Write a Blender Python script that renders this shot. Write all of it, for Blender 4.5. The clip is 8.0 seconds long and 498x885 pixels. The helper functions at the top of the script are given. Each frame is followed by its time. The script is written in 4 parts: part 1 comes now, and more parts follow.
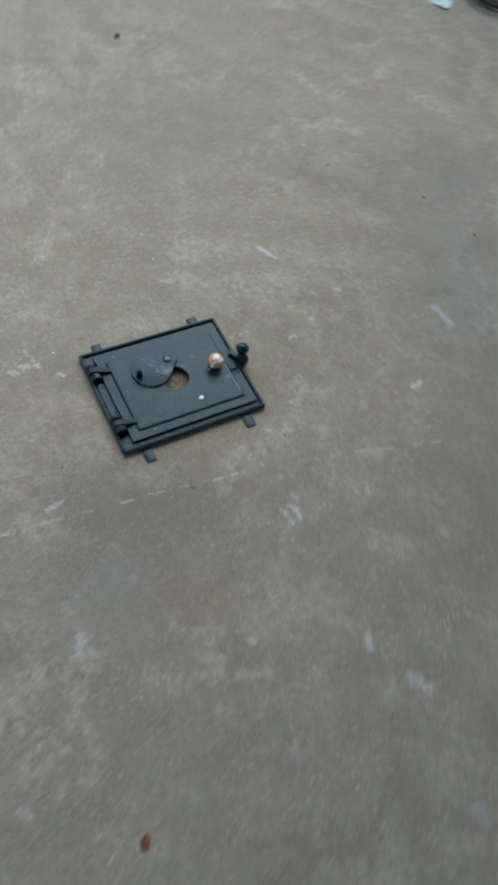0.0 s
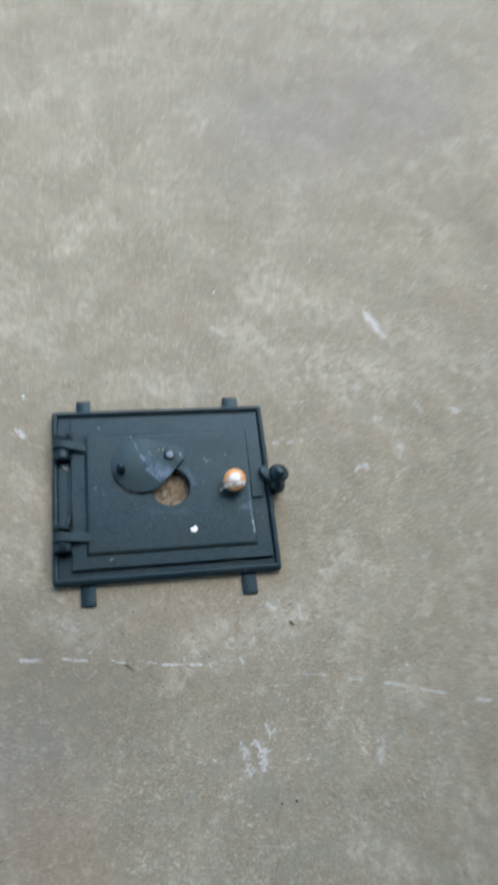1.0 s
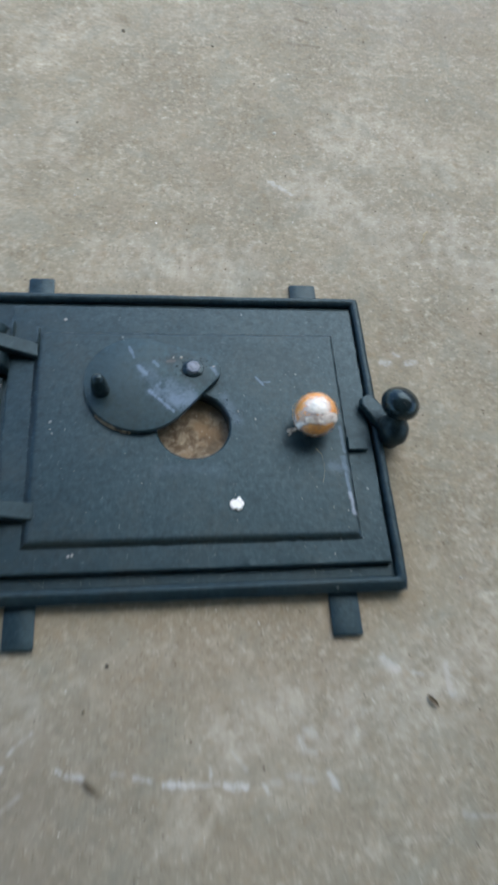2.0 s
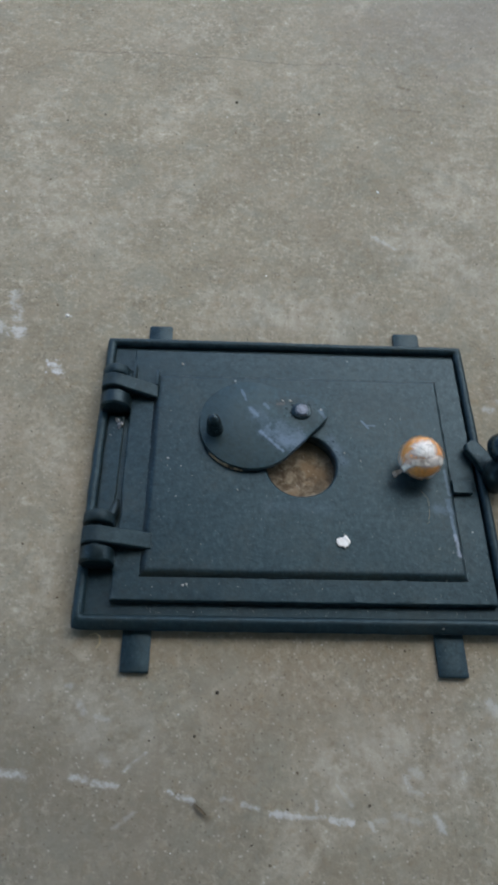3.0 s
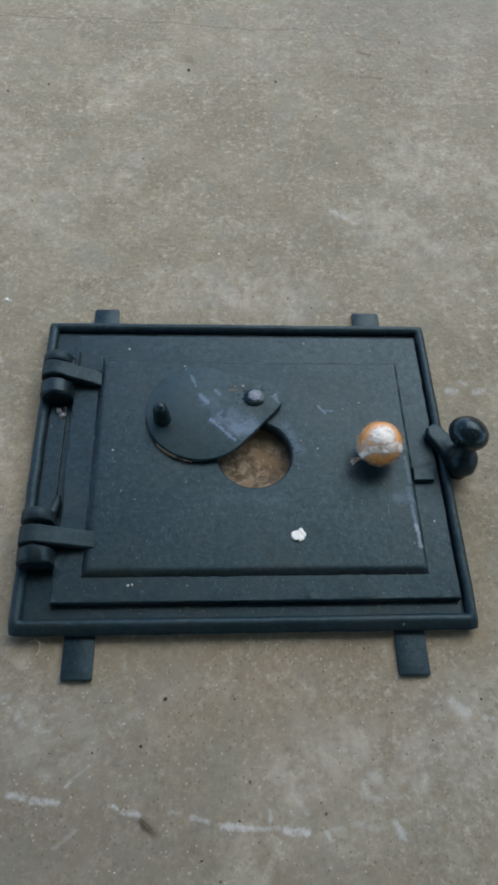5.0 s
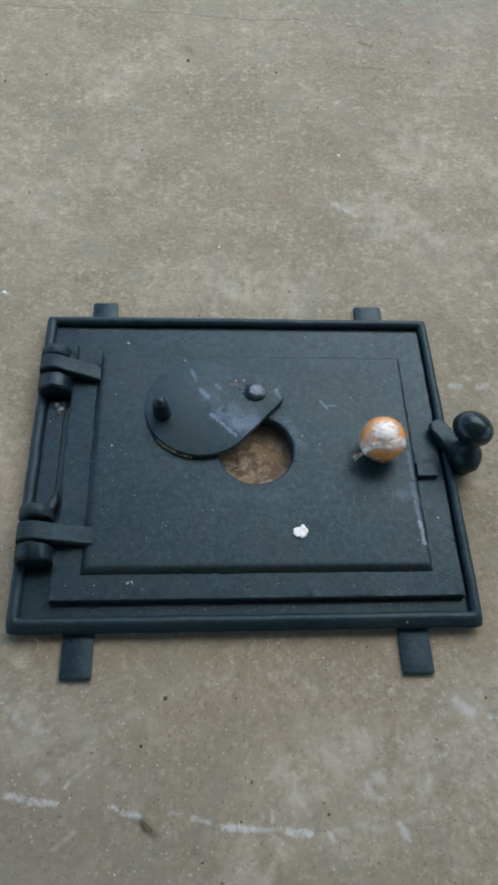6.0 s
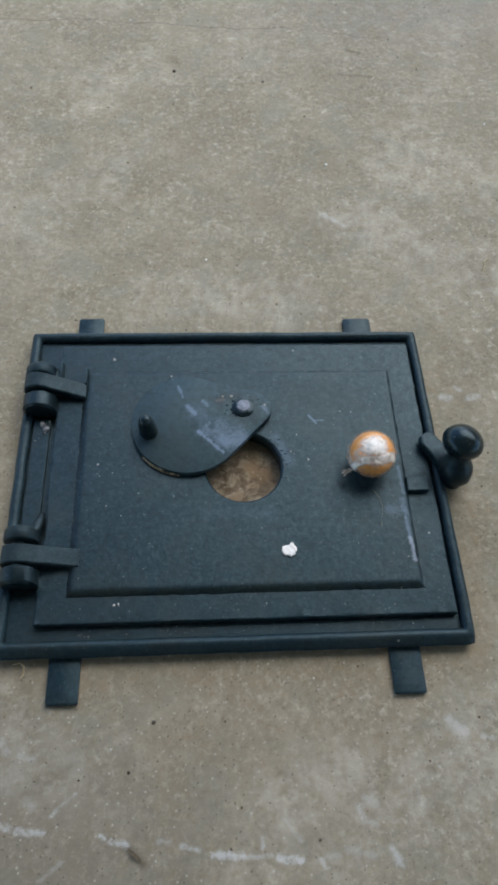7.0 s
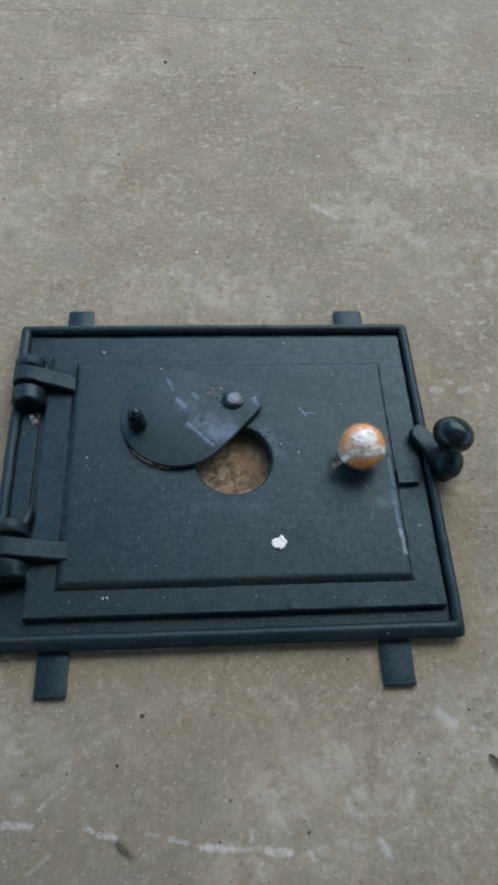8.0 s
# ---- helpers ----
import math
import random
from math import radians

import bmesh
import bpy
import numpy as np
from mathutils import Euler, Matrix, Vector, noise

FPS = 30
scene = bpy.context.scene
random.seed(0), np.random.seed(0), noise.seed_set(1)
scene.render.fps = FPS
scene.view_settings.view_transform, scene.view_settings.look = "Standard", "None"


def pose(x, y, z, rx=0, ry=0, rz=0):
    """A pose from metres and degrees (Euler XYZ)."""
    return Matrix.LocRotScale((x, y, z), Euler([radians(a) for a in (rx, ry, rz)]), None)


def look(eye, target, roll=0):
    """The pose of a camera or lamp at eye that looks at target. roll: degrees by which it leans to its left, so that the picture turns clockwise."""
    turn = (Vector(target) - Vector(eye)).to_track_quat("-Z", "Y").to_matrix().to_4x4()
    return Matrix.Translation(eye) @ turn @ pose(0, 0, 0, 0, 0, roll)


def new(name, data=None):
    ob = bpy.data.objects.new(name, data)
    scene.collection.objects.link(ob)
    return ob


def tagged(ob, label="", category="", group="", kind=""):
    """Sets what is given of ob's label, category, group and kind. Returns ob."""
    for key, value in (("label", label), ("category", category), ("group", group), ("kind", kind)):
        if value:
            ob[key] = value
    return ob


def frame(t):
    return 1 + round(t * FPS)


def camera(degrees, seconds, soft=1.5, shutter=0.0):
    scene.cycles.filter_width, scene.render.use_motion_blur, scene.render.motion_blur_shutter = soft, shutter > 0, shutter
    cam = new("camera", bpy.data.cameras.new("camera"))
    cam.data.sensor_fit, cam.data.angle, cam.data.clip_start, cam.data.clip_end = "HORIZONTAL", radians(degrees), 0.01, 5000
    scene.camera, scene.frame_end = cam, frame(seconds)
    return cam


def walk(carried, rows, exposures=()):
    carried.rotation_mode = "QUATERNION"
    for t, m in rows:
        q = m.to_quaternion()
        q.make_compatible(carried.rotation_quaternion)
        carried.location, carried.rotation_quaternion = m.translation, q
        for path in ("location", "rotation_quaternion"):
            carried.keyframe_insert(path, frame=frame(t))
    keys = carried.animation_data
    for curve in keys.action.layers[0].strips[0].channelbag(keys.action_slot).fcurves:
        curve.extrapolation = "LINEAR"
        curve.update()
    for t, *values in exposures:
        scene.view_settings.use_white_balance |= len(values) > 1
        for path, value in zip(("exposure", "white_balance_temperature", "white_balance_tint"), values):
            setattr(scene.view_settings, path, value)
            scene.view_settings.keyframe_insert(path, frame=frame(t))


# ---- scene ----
cam = camera(39.8, 8.0, soft=3.2, shutter=0.8)
PATH = [
    (0, (-0.45, -0.706, 1.324), (0.247, 0.106, -0.366), 15.9),
    (0.1, (-0.425, -0.649, 1.311), (0.268, 0.145, -0.389), 18.0),
    (0.2, (-0.367, -0.591, 1.297), (0.282, 0.227, -0.409), 16.7),
    (0.3, (-0.285, -0.542, 1.267), (0.28, 0.304, -0.454), 15.0),
    (0.4, (-0.254, -0.498, 1.235), (0.28, 0.346, -0.498), 16.9),
    (0.5, (-0.196, -0.446, 1.209), (0.271, 0.338, -0.571), 19.4),
    (0.6, (-0.15, -0.413, 1.183), (0.272, 0.346, -0.619), 18.9),
    (0.7, (-0.119, -0.383, 1.156), (0.3, 0.398, -0.637), 18.8),
    (0.8, (-0.105, -0.337, 1.14), (0.295, 0.472, -0.645), 18.4),
    (0.9, (-0.088, -0.301, 1.129), (0.3, 0.57, -0.63), 18.8),
    (1, (-0.073, -0.222, 1.072), (0.303, 0.532, -0.742), 21.8),
    (1.1, (-0.06, -0.226, 1.032), (0.273, 0.578, -0.769), 19.8),
    (1.2, (-0.035, -0.245, 0.944), (0.224, 0.64, -0.831), 16.4),
    (2.3, (-0.03, -0.107, 0.51), (0.286, 0.8, -1.245), 16.0),
    (2.4, (-0.043, -0.128, 0.523), (0.292, 0.881, -1.171), 16.4),
    (2.5, (-0.045, -0.123, 0.525), (0.263, 0.86, -1.189), 14.7),
    (2.6, (-0.062, -0.127, 0.55), (0.215, 0.898, -1.145), 13.4),
    (2.7, (-0.059, -0.137, 0.555), (0.121, 0.918, -1.135), 8.5),
    (2.9, (-0.068, -0.151, 0.549), (0.061, 0.891, -1.153), 7.5),
    (3, (-0.061, -0.152, 0.546), (0.013, 0.88, -1.165), 4.9),
    (3.2, (-0.054, -0.157, 0.533), (0.014, 0.88, -1.175), 4.2),
    (3.5, (-0.046, -0.146, 0.526), (0.09, 0.851, -1.202), 7.5),
    (3.7, (-0.049, -0.138, 0.524), (0.091, 0.837, -1.217), 8.0),
    (4, (-0.036, -0.133, 0.524), (0.108, 0.87, -1.2), 6.9),
    (4.2, (-0.034, -0.13, 0.528), (0.126, 0.868, -1.198), 6.9),
    (4.5, (-0.034, -0.133, 0.527), (0.134, 0.857, -1.203), 8.0),
    (4.7, (-0.036, -0.134, 0.525), (0.116, 0.849, -1.21), 7.8),
    (5, (-0.032, -0.129, 0.522), (0.092, 0.853, -1.215), 6.3),
    (5.2, (-0.035, -0.129, 0.522), (0.099, 0.852, -1.216), 6.9),
    (6.3, (-0.032, -0.119, 0.513), (0.089, 0.851, -1.232), 6.1),
    (6.5, (-0.028, -0.115, 0.514), (0.086, 0.857, -1.23), 5.3),
    (6.8, (-0.028, -0.115, 0.512), (0.116, 0.858, -1.23), 6.8),
    (7, (-0.022, -0.112, 0.515), (0.103, 0.865, -1.225), 5.5),
    (7.2, (-0.021, -0.113, 0.516), (0.107, 0.867, -1.222), 5.6),
    (7.5, (-0.018, -0.113, 0.514), (0.122, 0.859, -1.229), 6.2),
    (7.8, (-0.021, -0.114, 0.512), (0.117, 0.851, -1.234), 6.2),
    (8, (-0.016, -0.113, 0.512), (0.117, 0.852, -1.234), 5.9),
]
walk(cam, [(t, look(eye, target, roll)) for t, eye, target, roll in PATH],
     [(0, 0.86, 6500, 9), (0.5, 1.38, 6450, 10), (1.0, 1.39, 6550, 10), (2.5, 1.02, 6550, 9), (3.0, 0.79, 6600, 9), (3.5, 0.89, 6650, 9), (5.0, 0.86, 6700, 9), (6.5, 1.02, 6800, 10), (7.0, 0.98, 6800, 10), (7.5, 0.89, 6700, 10), (8.0, 0.89, 6650, 10)])

# ---------------------------------------------------------------- light
world = bpy.data.worlds.new("sky")
scene.world = world
world.use_nodes = True
wn, wl = world.node_tree.nodes, world.node_tree.links
sky = wn.new("ShaderNodeTexSky")
sky.sky_type, sky.sun_disc = "NISHITA", False
SUN_ELEV, SUN_ROT = radians(52), radians(38)
sky.sun_elevation, sky.sun_rotation = SUN_ELEV, SUN_ROT
sky.air_density, sky.dust_density, sky.ozone_density = 1.0, 0.6, 1.5
wn["Background"].inputs["Strength"].default_value = 0.15
wl.new(sky.outputs["Color"], wn["Background"].inputs["Color"])

sun = new("sun", bpy.data.lights.new("sun", "SUN"))
sun.data.energy, sun.data.angle, sun.data.color = 1.2, radians(60), (1.0, 0.95, 0.875)
way = Vector((math.sin(SUN_ROT) * math.cos(SUN_ELEV), math.cos(SUN_ROT) * math.cos(SUN_ELEV), math.sin(SUN_ELEV)))
sun.matrix_world = look(way * 5, (0, 0, 0))


# ---------------------------------------------------------------- node helpers
class Nodes:
    """A small wrapper that keeps node code short."""

    def __init__(self, name):
        self.mat = bpy.data.materials.new(name)
        self.mat.use_nodes = True
        self.n, self.l = self.mat.node_tree.nodes, self.mat.node_tree.links
        self.bsdf = self.n["Principled BSDF"]

    def put(self, socket, value):
        if isinstance(value, bpy.types.NodeSocket):
            self.l.new(value, socket)
        elif isinstance(value, (tuple, list)) and len(value) == 3 and socket.type == "RGBA":
            socket.default_value = (*value, 1)
        else:
            socket.default_value = value

    def math(self, op, a, b=0.0, c=None, clamp=False):
        node = self.n.new("ShaderNodeMath")
        node.operation, node.use_clamp = op, clamp
        self.put(node.inputs[0], a)
        self.put(node.inputs[1], b)
        if c is not None:
            self.put(node.inputs[2], c)
        return node.outputs[0]

    def coords(self):
        return self.n.new("ShaderNodeTexCoord").outputs["Object"]

    def xyz(self, vec):
        node = self.n.new("ShaderNodeSeparateXYZ")
        self.l.new(vec, node.inputs[0])
        return node.outputs

    def noise(self, vec, scale, detail=4.0, rough=0.55, warp=0.0):
        node = self.n.new("ShaderNodeTexNoise")
        self.l.new(vec, node.inputs["Vector"])
        node.inputs["Scale"].default_value, node.inputs["Detail"].default_value = scale, detail
        node.inputs["Roughness"].default_value, node.inputs["Distortion"].default_value = rough, warp
        return node.outputs

    def cells(self, vec, scale, feature="F1"):
        node = self.n.new("ShaderNodeTexVoronoi")
        node.feature = feature
        self.l.new(vec, node.inputs["Vector"])
        node.inputs["Scale"].default_value = scale
        return node.outputs

    def band(self, value, lo, hi, to_lo=0.0, to_hi=1.0):
        node = self.n.new("ShaderNodeMapRange")
        node.interpolation_type = "SMOOTHSTEP"
        self.put(node.inputs[0], value)
        for i, v in enumerate((lo, hi, to_lo, to_hi)):
            node.inputs[i + 1].default_value = v
        return node.outputs[0]

    def mix(self, factor, a, b, blend="MIX"):
        node = self.n.new("ShaderNodeMix")
        node.data_type, node.blend_type = "RGBA", blend
        self.put(node.inputs["Factor"], factor)
        self.put(node.inputs["A"], a)
        self.put(node.inputs["B"], b)
        return node.outputs["Result"]

    def stroke(self, x, y, wob, ax, ay, bx, by, wide, soft=0.6):
        """A worn streak from a to b on the xy plane, with ragged edges (wob shifts them)."""
        dx, dy = bx - ax, by - ay
        length = math.hypot(dx, dy) or 1e-6
        ux, uy = dx / length, dy / length
        px, py = self.math("SUBTRACT", x, (ax + bx) / 2), self.math("SUBTRACT", y, (ay + by) / 2)
        along = self.math("ADD", self.math("MULTIPLY", px, ux), self.math("MULTIPLY", py, uy))
        across = self.math("SUBTRACT", self.math("MULTIPLY", py, ux), self.math("MULTIPLY", px, uy))
        over = self.math("MAXIMUM", self.math("SUBTRACT", self.math("ABSOLUTE", along), length / 2), 0.0)
        far = self.math("SQRT", self.math("ADD", self.math("MULTIPLY", over, over), self.math("MULTIPLY", across, across)))
        far = self.math("ADD", far, self.math("MULTIPLY", wob, wide * 2.2))
        return self.band(far, wide * (1 - soft), wide * (1 + soft), 1.0, 0.0)

    def bump(self, height, strength, distance, normal=None):
        node = self.n.new("ShaderNodeBump")
        node.inputs["Strength"].default_value, node.inputs["Distance"].default_value = strength, distance
        self.l.new(height, node.inputs["Height"])
        if normal is not None:
            self.l.new(normal, node.inputs["Normal"])
        return node.outputs[0]

    def done(self, color, rough, normal=None, metal=0.0, spec=0.5, coat=0.0, sheen=(1.0, 1.0, 1.0)):
        b = self.bsdf.inputs
        self.put(b["Base Color"], color)
        self.put(b["Roughness"], rough)
        self.put(b["Metallic"], metal)
        self.put(b["Specular IOR Level"], spec)
        self.put(b["Coat Weight"], coat)
        self.put(b["Specular Tint"], sheen)
        if normal is not None:
            self.l.new(normal, b["Normal"])
        return self.mat


# ---------------------------------------------------------------- materials
def concrete_material():
    m = Nodes("worn_concrete")
    co = m.coords()
    x, y, _ = m.xyz(co)
    big = m.noise(co, 1.7, 3)[0]
    patch = m.noise(co, 9.0, 5, 0.6, 0.4)[0]
    mid = m.noise(co, 42.0, 5, 0.65)[0]
    fine = m.noise(co, 260.0, 4, 0.7)[0]
    grain = m.noise(co, 900.0, 2, 0.6)[0]
    col = m.mix(m.band(patch, 0.36, 0.64), (0.245, 0.217, 0.150), (0.327, 0.293, 0.210))
    col = m.mix(m.band(big, 0.35, 0.65, 0.0, 0.50), col, (0.293, 0.271, 0.208))
    # pale bloom of cement in loose clouds and small flecks
    bloom = m.math("MULTIPLY", m.band(m.noise(co, 6.0, 6, 0.62, 0.8)[0], 0.48, 0.68), m.band(mid, 0.38, 0.62))
    col = m.mix(m.math("MULTIPLY", bloom, 0.60), col, (0.56, 0.52, 0.42))
    fleck = m.math("MULTIPLY", m.band(m.noise(co, 85.0, 5, 0.75, 0.1)[0], 0.53, 0.66), m.band(m.noise(co, 14.0, 4, 0.6)[0], 0.42, 0.62))
    col = m.mix(m.math("MULTIPLY", fleck, 0.62), col, (0.66, 0.61, 0.49))
    col = m.mix(m.band(mid, 0.52, 0.72, 0.0, 0.30), col, (0.175, 0.146, 0.098))
    col = m.mix(m.band(fine, 0.52, 0.68, 0.0, 0.36), col, (0.46, 0.415, 0.325))
    col = m.mix(m.band(fine, 0.45, 0.29, 0.0, 0.40), col, (0.145, 0.128, 0.092))
    col = m.mix(m.band(grain, 0.56, 0.70, 0.0, 0.18), col, (0.11, 0.098, 0.075))
    # fine warm and cool blotches
    hue = m.noise(co, 120.0, 3, 0.6)[0]
    col = m.mix(m.band(hue, 0.53, 0.70, 0.0, 0.38), col, (0.335, 0.255, 0.155))
    col = m.mix(m.band(hue, 0.47, 0.30, 0.0, 0.34), col, (0.215, 0.222, 0.185))
    # the sandy skin: soft pale and dark grains a few millimetres wide
    skin = m.noise(co, 190.0, 3, 0.72, 0.6)[0]
    rub = m.band(m.noise(co, 11.0, 4, 0.6)[0], 0.36, 0.62, 0.45, 1.0)
    col = m.mix(m.math("MULTIPLY", m.band(skin, 0.53, 0.66), m.math("MULTIPLY", rub, 0.52)), col, (0.55, 0.505, 0.40))
    col = m.mix(m.band(skin, 0.46, 0.32, 0.0, 0.38), col, (0.150, 0.132, 0.094))
    blob = m.noise(co, 62.0, 4, 0.68, 0.5)[0]
    col = m.mix(m.band(blob, 0.52, 0.68, 0.0, 0.30), col, (0.47, 0.435, 0.350))
    col = m.mix(m.band(blob, 0.48, 0.32, 0.0, 0.27), col, (0.180, 0.160, 0.114))
    # drifts of pinkish and greenish grey
    drift = m.noise(co, 24.0, 4, 0.6, 0.6)[0]
    col = m.mix(m.band(drift, 0.54, 0.70, 0.0, 0.26), col, (0.345, 0.290, 0.220))
    col = m.mix(m.band(drift, 0.50, 0.33, 0.0, 0.42), col, (0.250, 0.256, 0.205))
    # warm earth tint in wide stains
    col = m.mix(m.math("MULTIPLY", m.band(m.noise(co, 3.1, 4, 0.6)[0], 0.50, 0.68), 0.30), col, (0.25, 0.200, 0.130))
    # rust stain along the iron frame's edge, with its soft shade painted in
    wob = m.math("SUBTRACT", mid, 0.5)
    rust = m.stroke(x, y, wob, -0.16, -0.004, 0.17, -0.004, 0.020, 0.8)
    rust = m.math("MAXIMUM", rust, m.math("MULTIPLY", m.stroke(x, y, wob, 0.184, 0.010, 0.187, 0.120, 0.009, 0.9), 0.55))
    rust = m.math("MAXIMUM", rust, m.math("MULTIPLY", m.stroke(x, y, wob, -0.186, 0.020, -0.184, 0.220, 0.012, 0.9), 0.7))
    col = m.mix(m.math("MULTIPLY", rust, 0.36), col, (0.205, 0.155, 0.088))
    soil = m.stroke(x, y, wob, 0.002, 0.140, 0.014, 0.140, 0.028, 0.6)
    mottle = m.noise(co, 75.0, 5, 0.7, 0.5)[0]
    earth = m.mix(m.band(mottle, 0.42, 0.60), (0.105, 0.070, 0.040), (0.340, 0.290, 0.210))
    earth = m.mix(m.band(m.noise(co, 38.0, 3, 0.6)[0], 0.48, 0.62, 0.0, 0.8), earth, (0.230, 0.150, 0.080))
    col = m.mix(m.math("MULTIPLY", soil, 0.88), col, earth)
    # dark smears and a few brown streaks
    for ax, ay, bx, by, wide, power in ((0.150, 0.700, 0.190, 0.697, 0.0026, 0.28), (0.165, 0.752, 0.180, 0.745, 0.0028, 0.5), (0.252, 0.385, 0.262, 0.350, 0.0045, 0.22),
                                        (-0.078, -0.119, -0.066, -0.129, 0.0026, 0.7)):
        col = m.mix(m.math("MULTIPLY", m.stroke(x, y, wob, ax, ay, bx, by, wide, 0.9), power), col, (0.085, 0.068, 0.045))
    for ax, ay, bx, by, wide, power in ((-0.02, 0.335, 0.06, 0.330, 0.030, 0.38), (0.15, 0.44, 0.21, 0.40, 0.032, 0.40), (0.30, 0.37, 0.42, 0.34, 0.045, 0.40),
                                        (-0.28, 0.45, -0.20, 0.47, 0.05, 0.25), (0.12, -0.09, 0.20, -0.07, 0.030, 0.40), (-0.155, -0.072, -0.125, -0.080, 0.018, 0.45), (0.020, -0.098, 0.060, -0.084, 0.018, 0.40), (0.075, -0.075, 0.080, -0.100, 0.010, 0.35), (-0.20, -0.05, -0.14, -0.06, 0.022, 0.30), (-0.08, -0.44, 0.05, -0.47, 0.04, 0.3)):
        cloud = m.math("MULTIPLY", m.stroke(x, y, wob, ax, ay, bx, by, wide, 0.95), m.band(m.noise(co, 48.0, 6, 0.7)[0], 0.32, 0.70))
        col = m.mix(m.math("MULTIPLY", cloud, power), col, (0.60, 0.57, 0.48))
    for ax, ay, bx, by, wide, power, shade in ((-0.36, -0.22, -0.26, -0.26, 0.10, 0.35, (0.20, 0.205, 0.20)), (-0.26, -0.07, -0.13, -0.15, 0.085, 0.50, (0.185, 0.165, 0.125)), (-0.20, -0.33, -0.16, -0.36, 0.06, 0.30, (0.30, 0.20, 0.12)),
                                               (0.30, 0.95, 0.60, 1.05, 0.16, 0.35, (0.22, 0.215, 0.205)), (0.86, 0.10, 1.15, 0.62, 0.19, 0.42, (0.185, 0.185, 0.170)), (0.60, 0.78, 0.86, 0.60, 0.06, 0.35, (0.19, 0.175, 0.135)), (0.55, -0.45, 0.75, -0.2, 0.16, 0.35, (0.20, 0.18, 0.14)), (-0.05, -0.05, 0.10, -0.05, 0.03, 0.22, (0.26, 0.19, 0.12))):
        col = m.mix(m.math("MULTIPLY", m.stroke(x, y, wob, ax, ay, bx, by, wide, 0.95), power), col, shade)
    # sand grains, dark and light
    sand = m.cells(co, 330.0)
    dark = m.math("MULTIPLY", m.band(sand["Distance"], 0.30, 0.18), m.band(m.xyz(sand["Color"])[0], 0.80, 0.84))
    col = m.mix(m.math("MULTIPLY", dark, 0.44), col, (0.06, 0.05, 0.04))
    pale = m.math("MULTIPLY", m.band(sand["Distance"], 0.32, 0.20), m.band(m.xyz(sand["Color"])[1], 0.86, 0.90))
    col = m.mix(m.math("MULTIPLY", pale, 0.40), col, (0.62, 0.58, 0.50))
    # white paint: a broken line and loose dabs
    wob2 = m.math("ADD", m.math("MULTIPLY", wob, 0.9), m.math("MULTIPLY", m.math("SUBTRACT", fine, 0.5), 1.9))
    marks = None
    fray = m.xyz(m.noise(co, 130.0, 5, 0.7)[1])
    sway = m.xyz(m.noise(co, 45.0, 3, 0.6)[1])
    px = m.math("ADD", x, m.math("ADD", m.math("MULTIPLY", m.math("SUBTRACT", fray[0], 0.5), 0.0045), m.math("MULTIPLY", m.math("SUBTRACT", sway[0], 0.5), 0.0045)))
    py = m.math("ADD", y, m.math("ADD", m.math("MULTIPLY", m.math("SUBTRACT", fray[1], 0.5), 0.0038), m.math("MULTIPLY", m.math("SUBTRACT", sway[1], 0.5), 0.0022)))
    # the broad dabs are torn further than the thin dashes
    curl = m.xyz(m.noise(co, 75.0, 4, 0.65)[1])
    tx = m.math("ADD", px, m.math("MULTIPLY", m.math("SUBTRACT", curl[0], 0.5), 0.034))
    ty = m.math("ADD", py, m.math("MULTIPLY", m.math("SUBTRACT", curl[1], 0.5), 0.034))
    for ax, ay, bx, by, wide, power in PAINT_MARKS():
        if wide < 0.004:
            one = m.math("MULTIPLY", m.stroke(px, py, wob2, ax, ay, bx, by, 0.82 * wide, 0.8), power * 0.66)
        else:
            one = m.math("MULTIPLY", m.stroke(tx, ty, wob2, ax, ay, bx, by, 0.80 * wide, 0.9), power * 0.90)
        marks = one if marks is None else m.math("MAXIMUM", marks, one)
    worn = m.math("ADD", m.noise(co, 150.0, 4, 0.7)[0], m.math("MULTIPLY", m.math("SUBTRACT", patch, 0.5), 0.5))
    marks = m.math("MULTIPLY", marks, m.band(worn, 0.30, 0.56, 0.20, 0.95))
    col = m.mix(marks, col, (0.68, 0.70, 0.70))
    # hairline crack across the slab
    cy = m.math("ADD", y, m.math("MULTIPLY", m.math("SUBTRACT", m.noise(co, 8.0, 5)[0], 0.5), 0.05))
    crack = m.math("MULTIPLY", m.stroke(x, cy, wob, -0.30, 0.808, 0.09, 0.797, 0.0010, 0.5), 0.42)
    crack = m.math("MAXIMUM", crack, m.math("MULTIPLY", m.stroke(x, cy, wob, 0.09, 0.797, 0.24, 0.765, 0.0008, 0.5), 0.32))
    col = m.mix(crack, col, (0.10, 0.08, 0.06))
    h = m.math("ADD", m.math("MULTIPLY", fine, 0.6), m.math("MULTIPLY", mid, 0.8))
    h = m.math("SUBTRACT", h, m.math("MULTIPLY", crack, 1.0))
    nrm = m.bump(h, 0.25, 0.0015)
    return m.done(col, m.band(mid, 0.3, 0.7, 0.78, 0.95), nrm, spec=0.3)


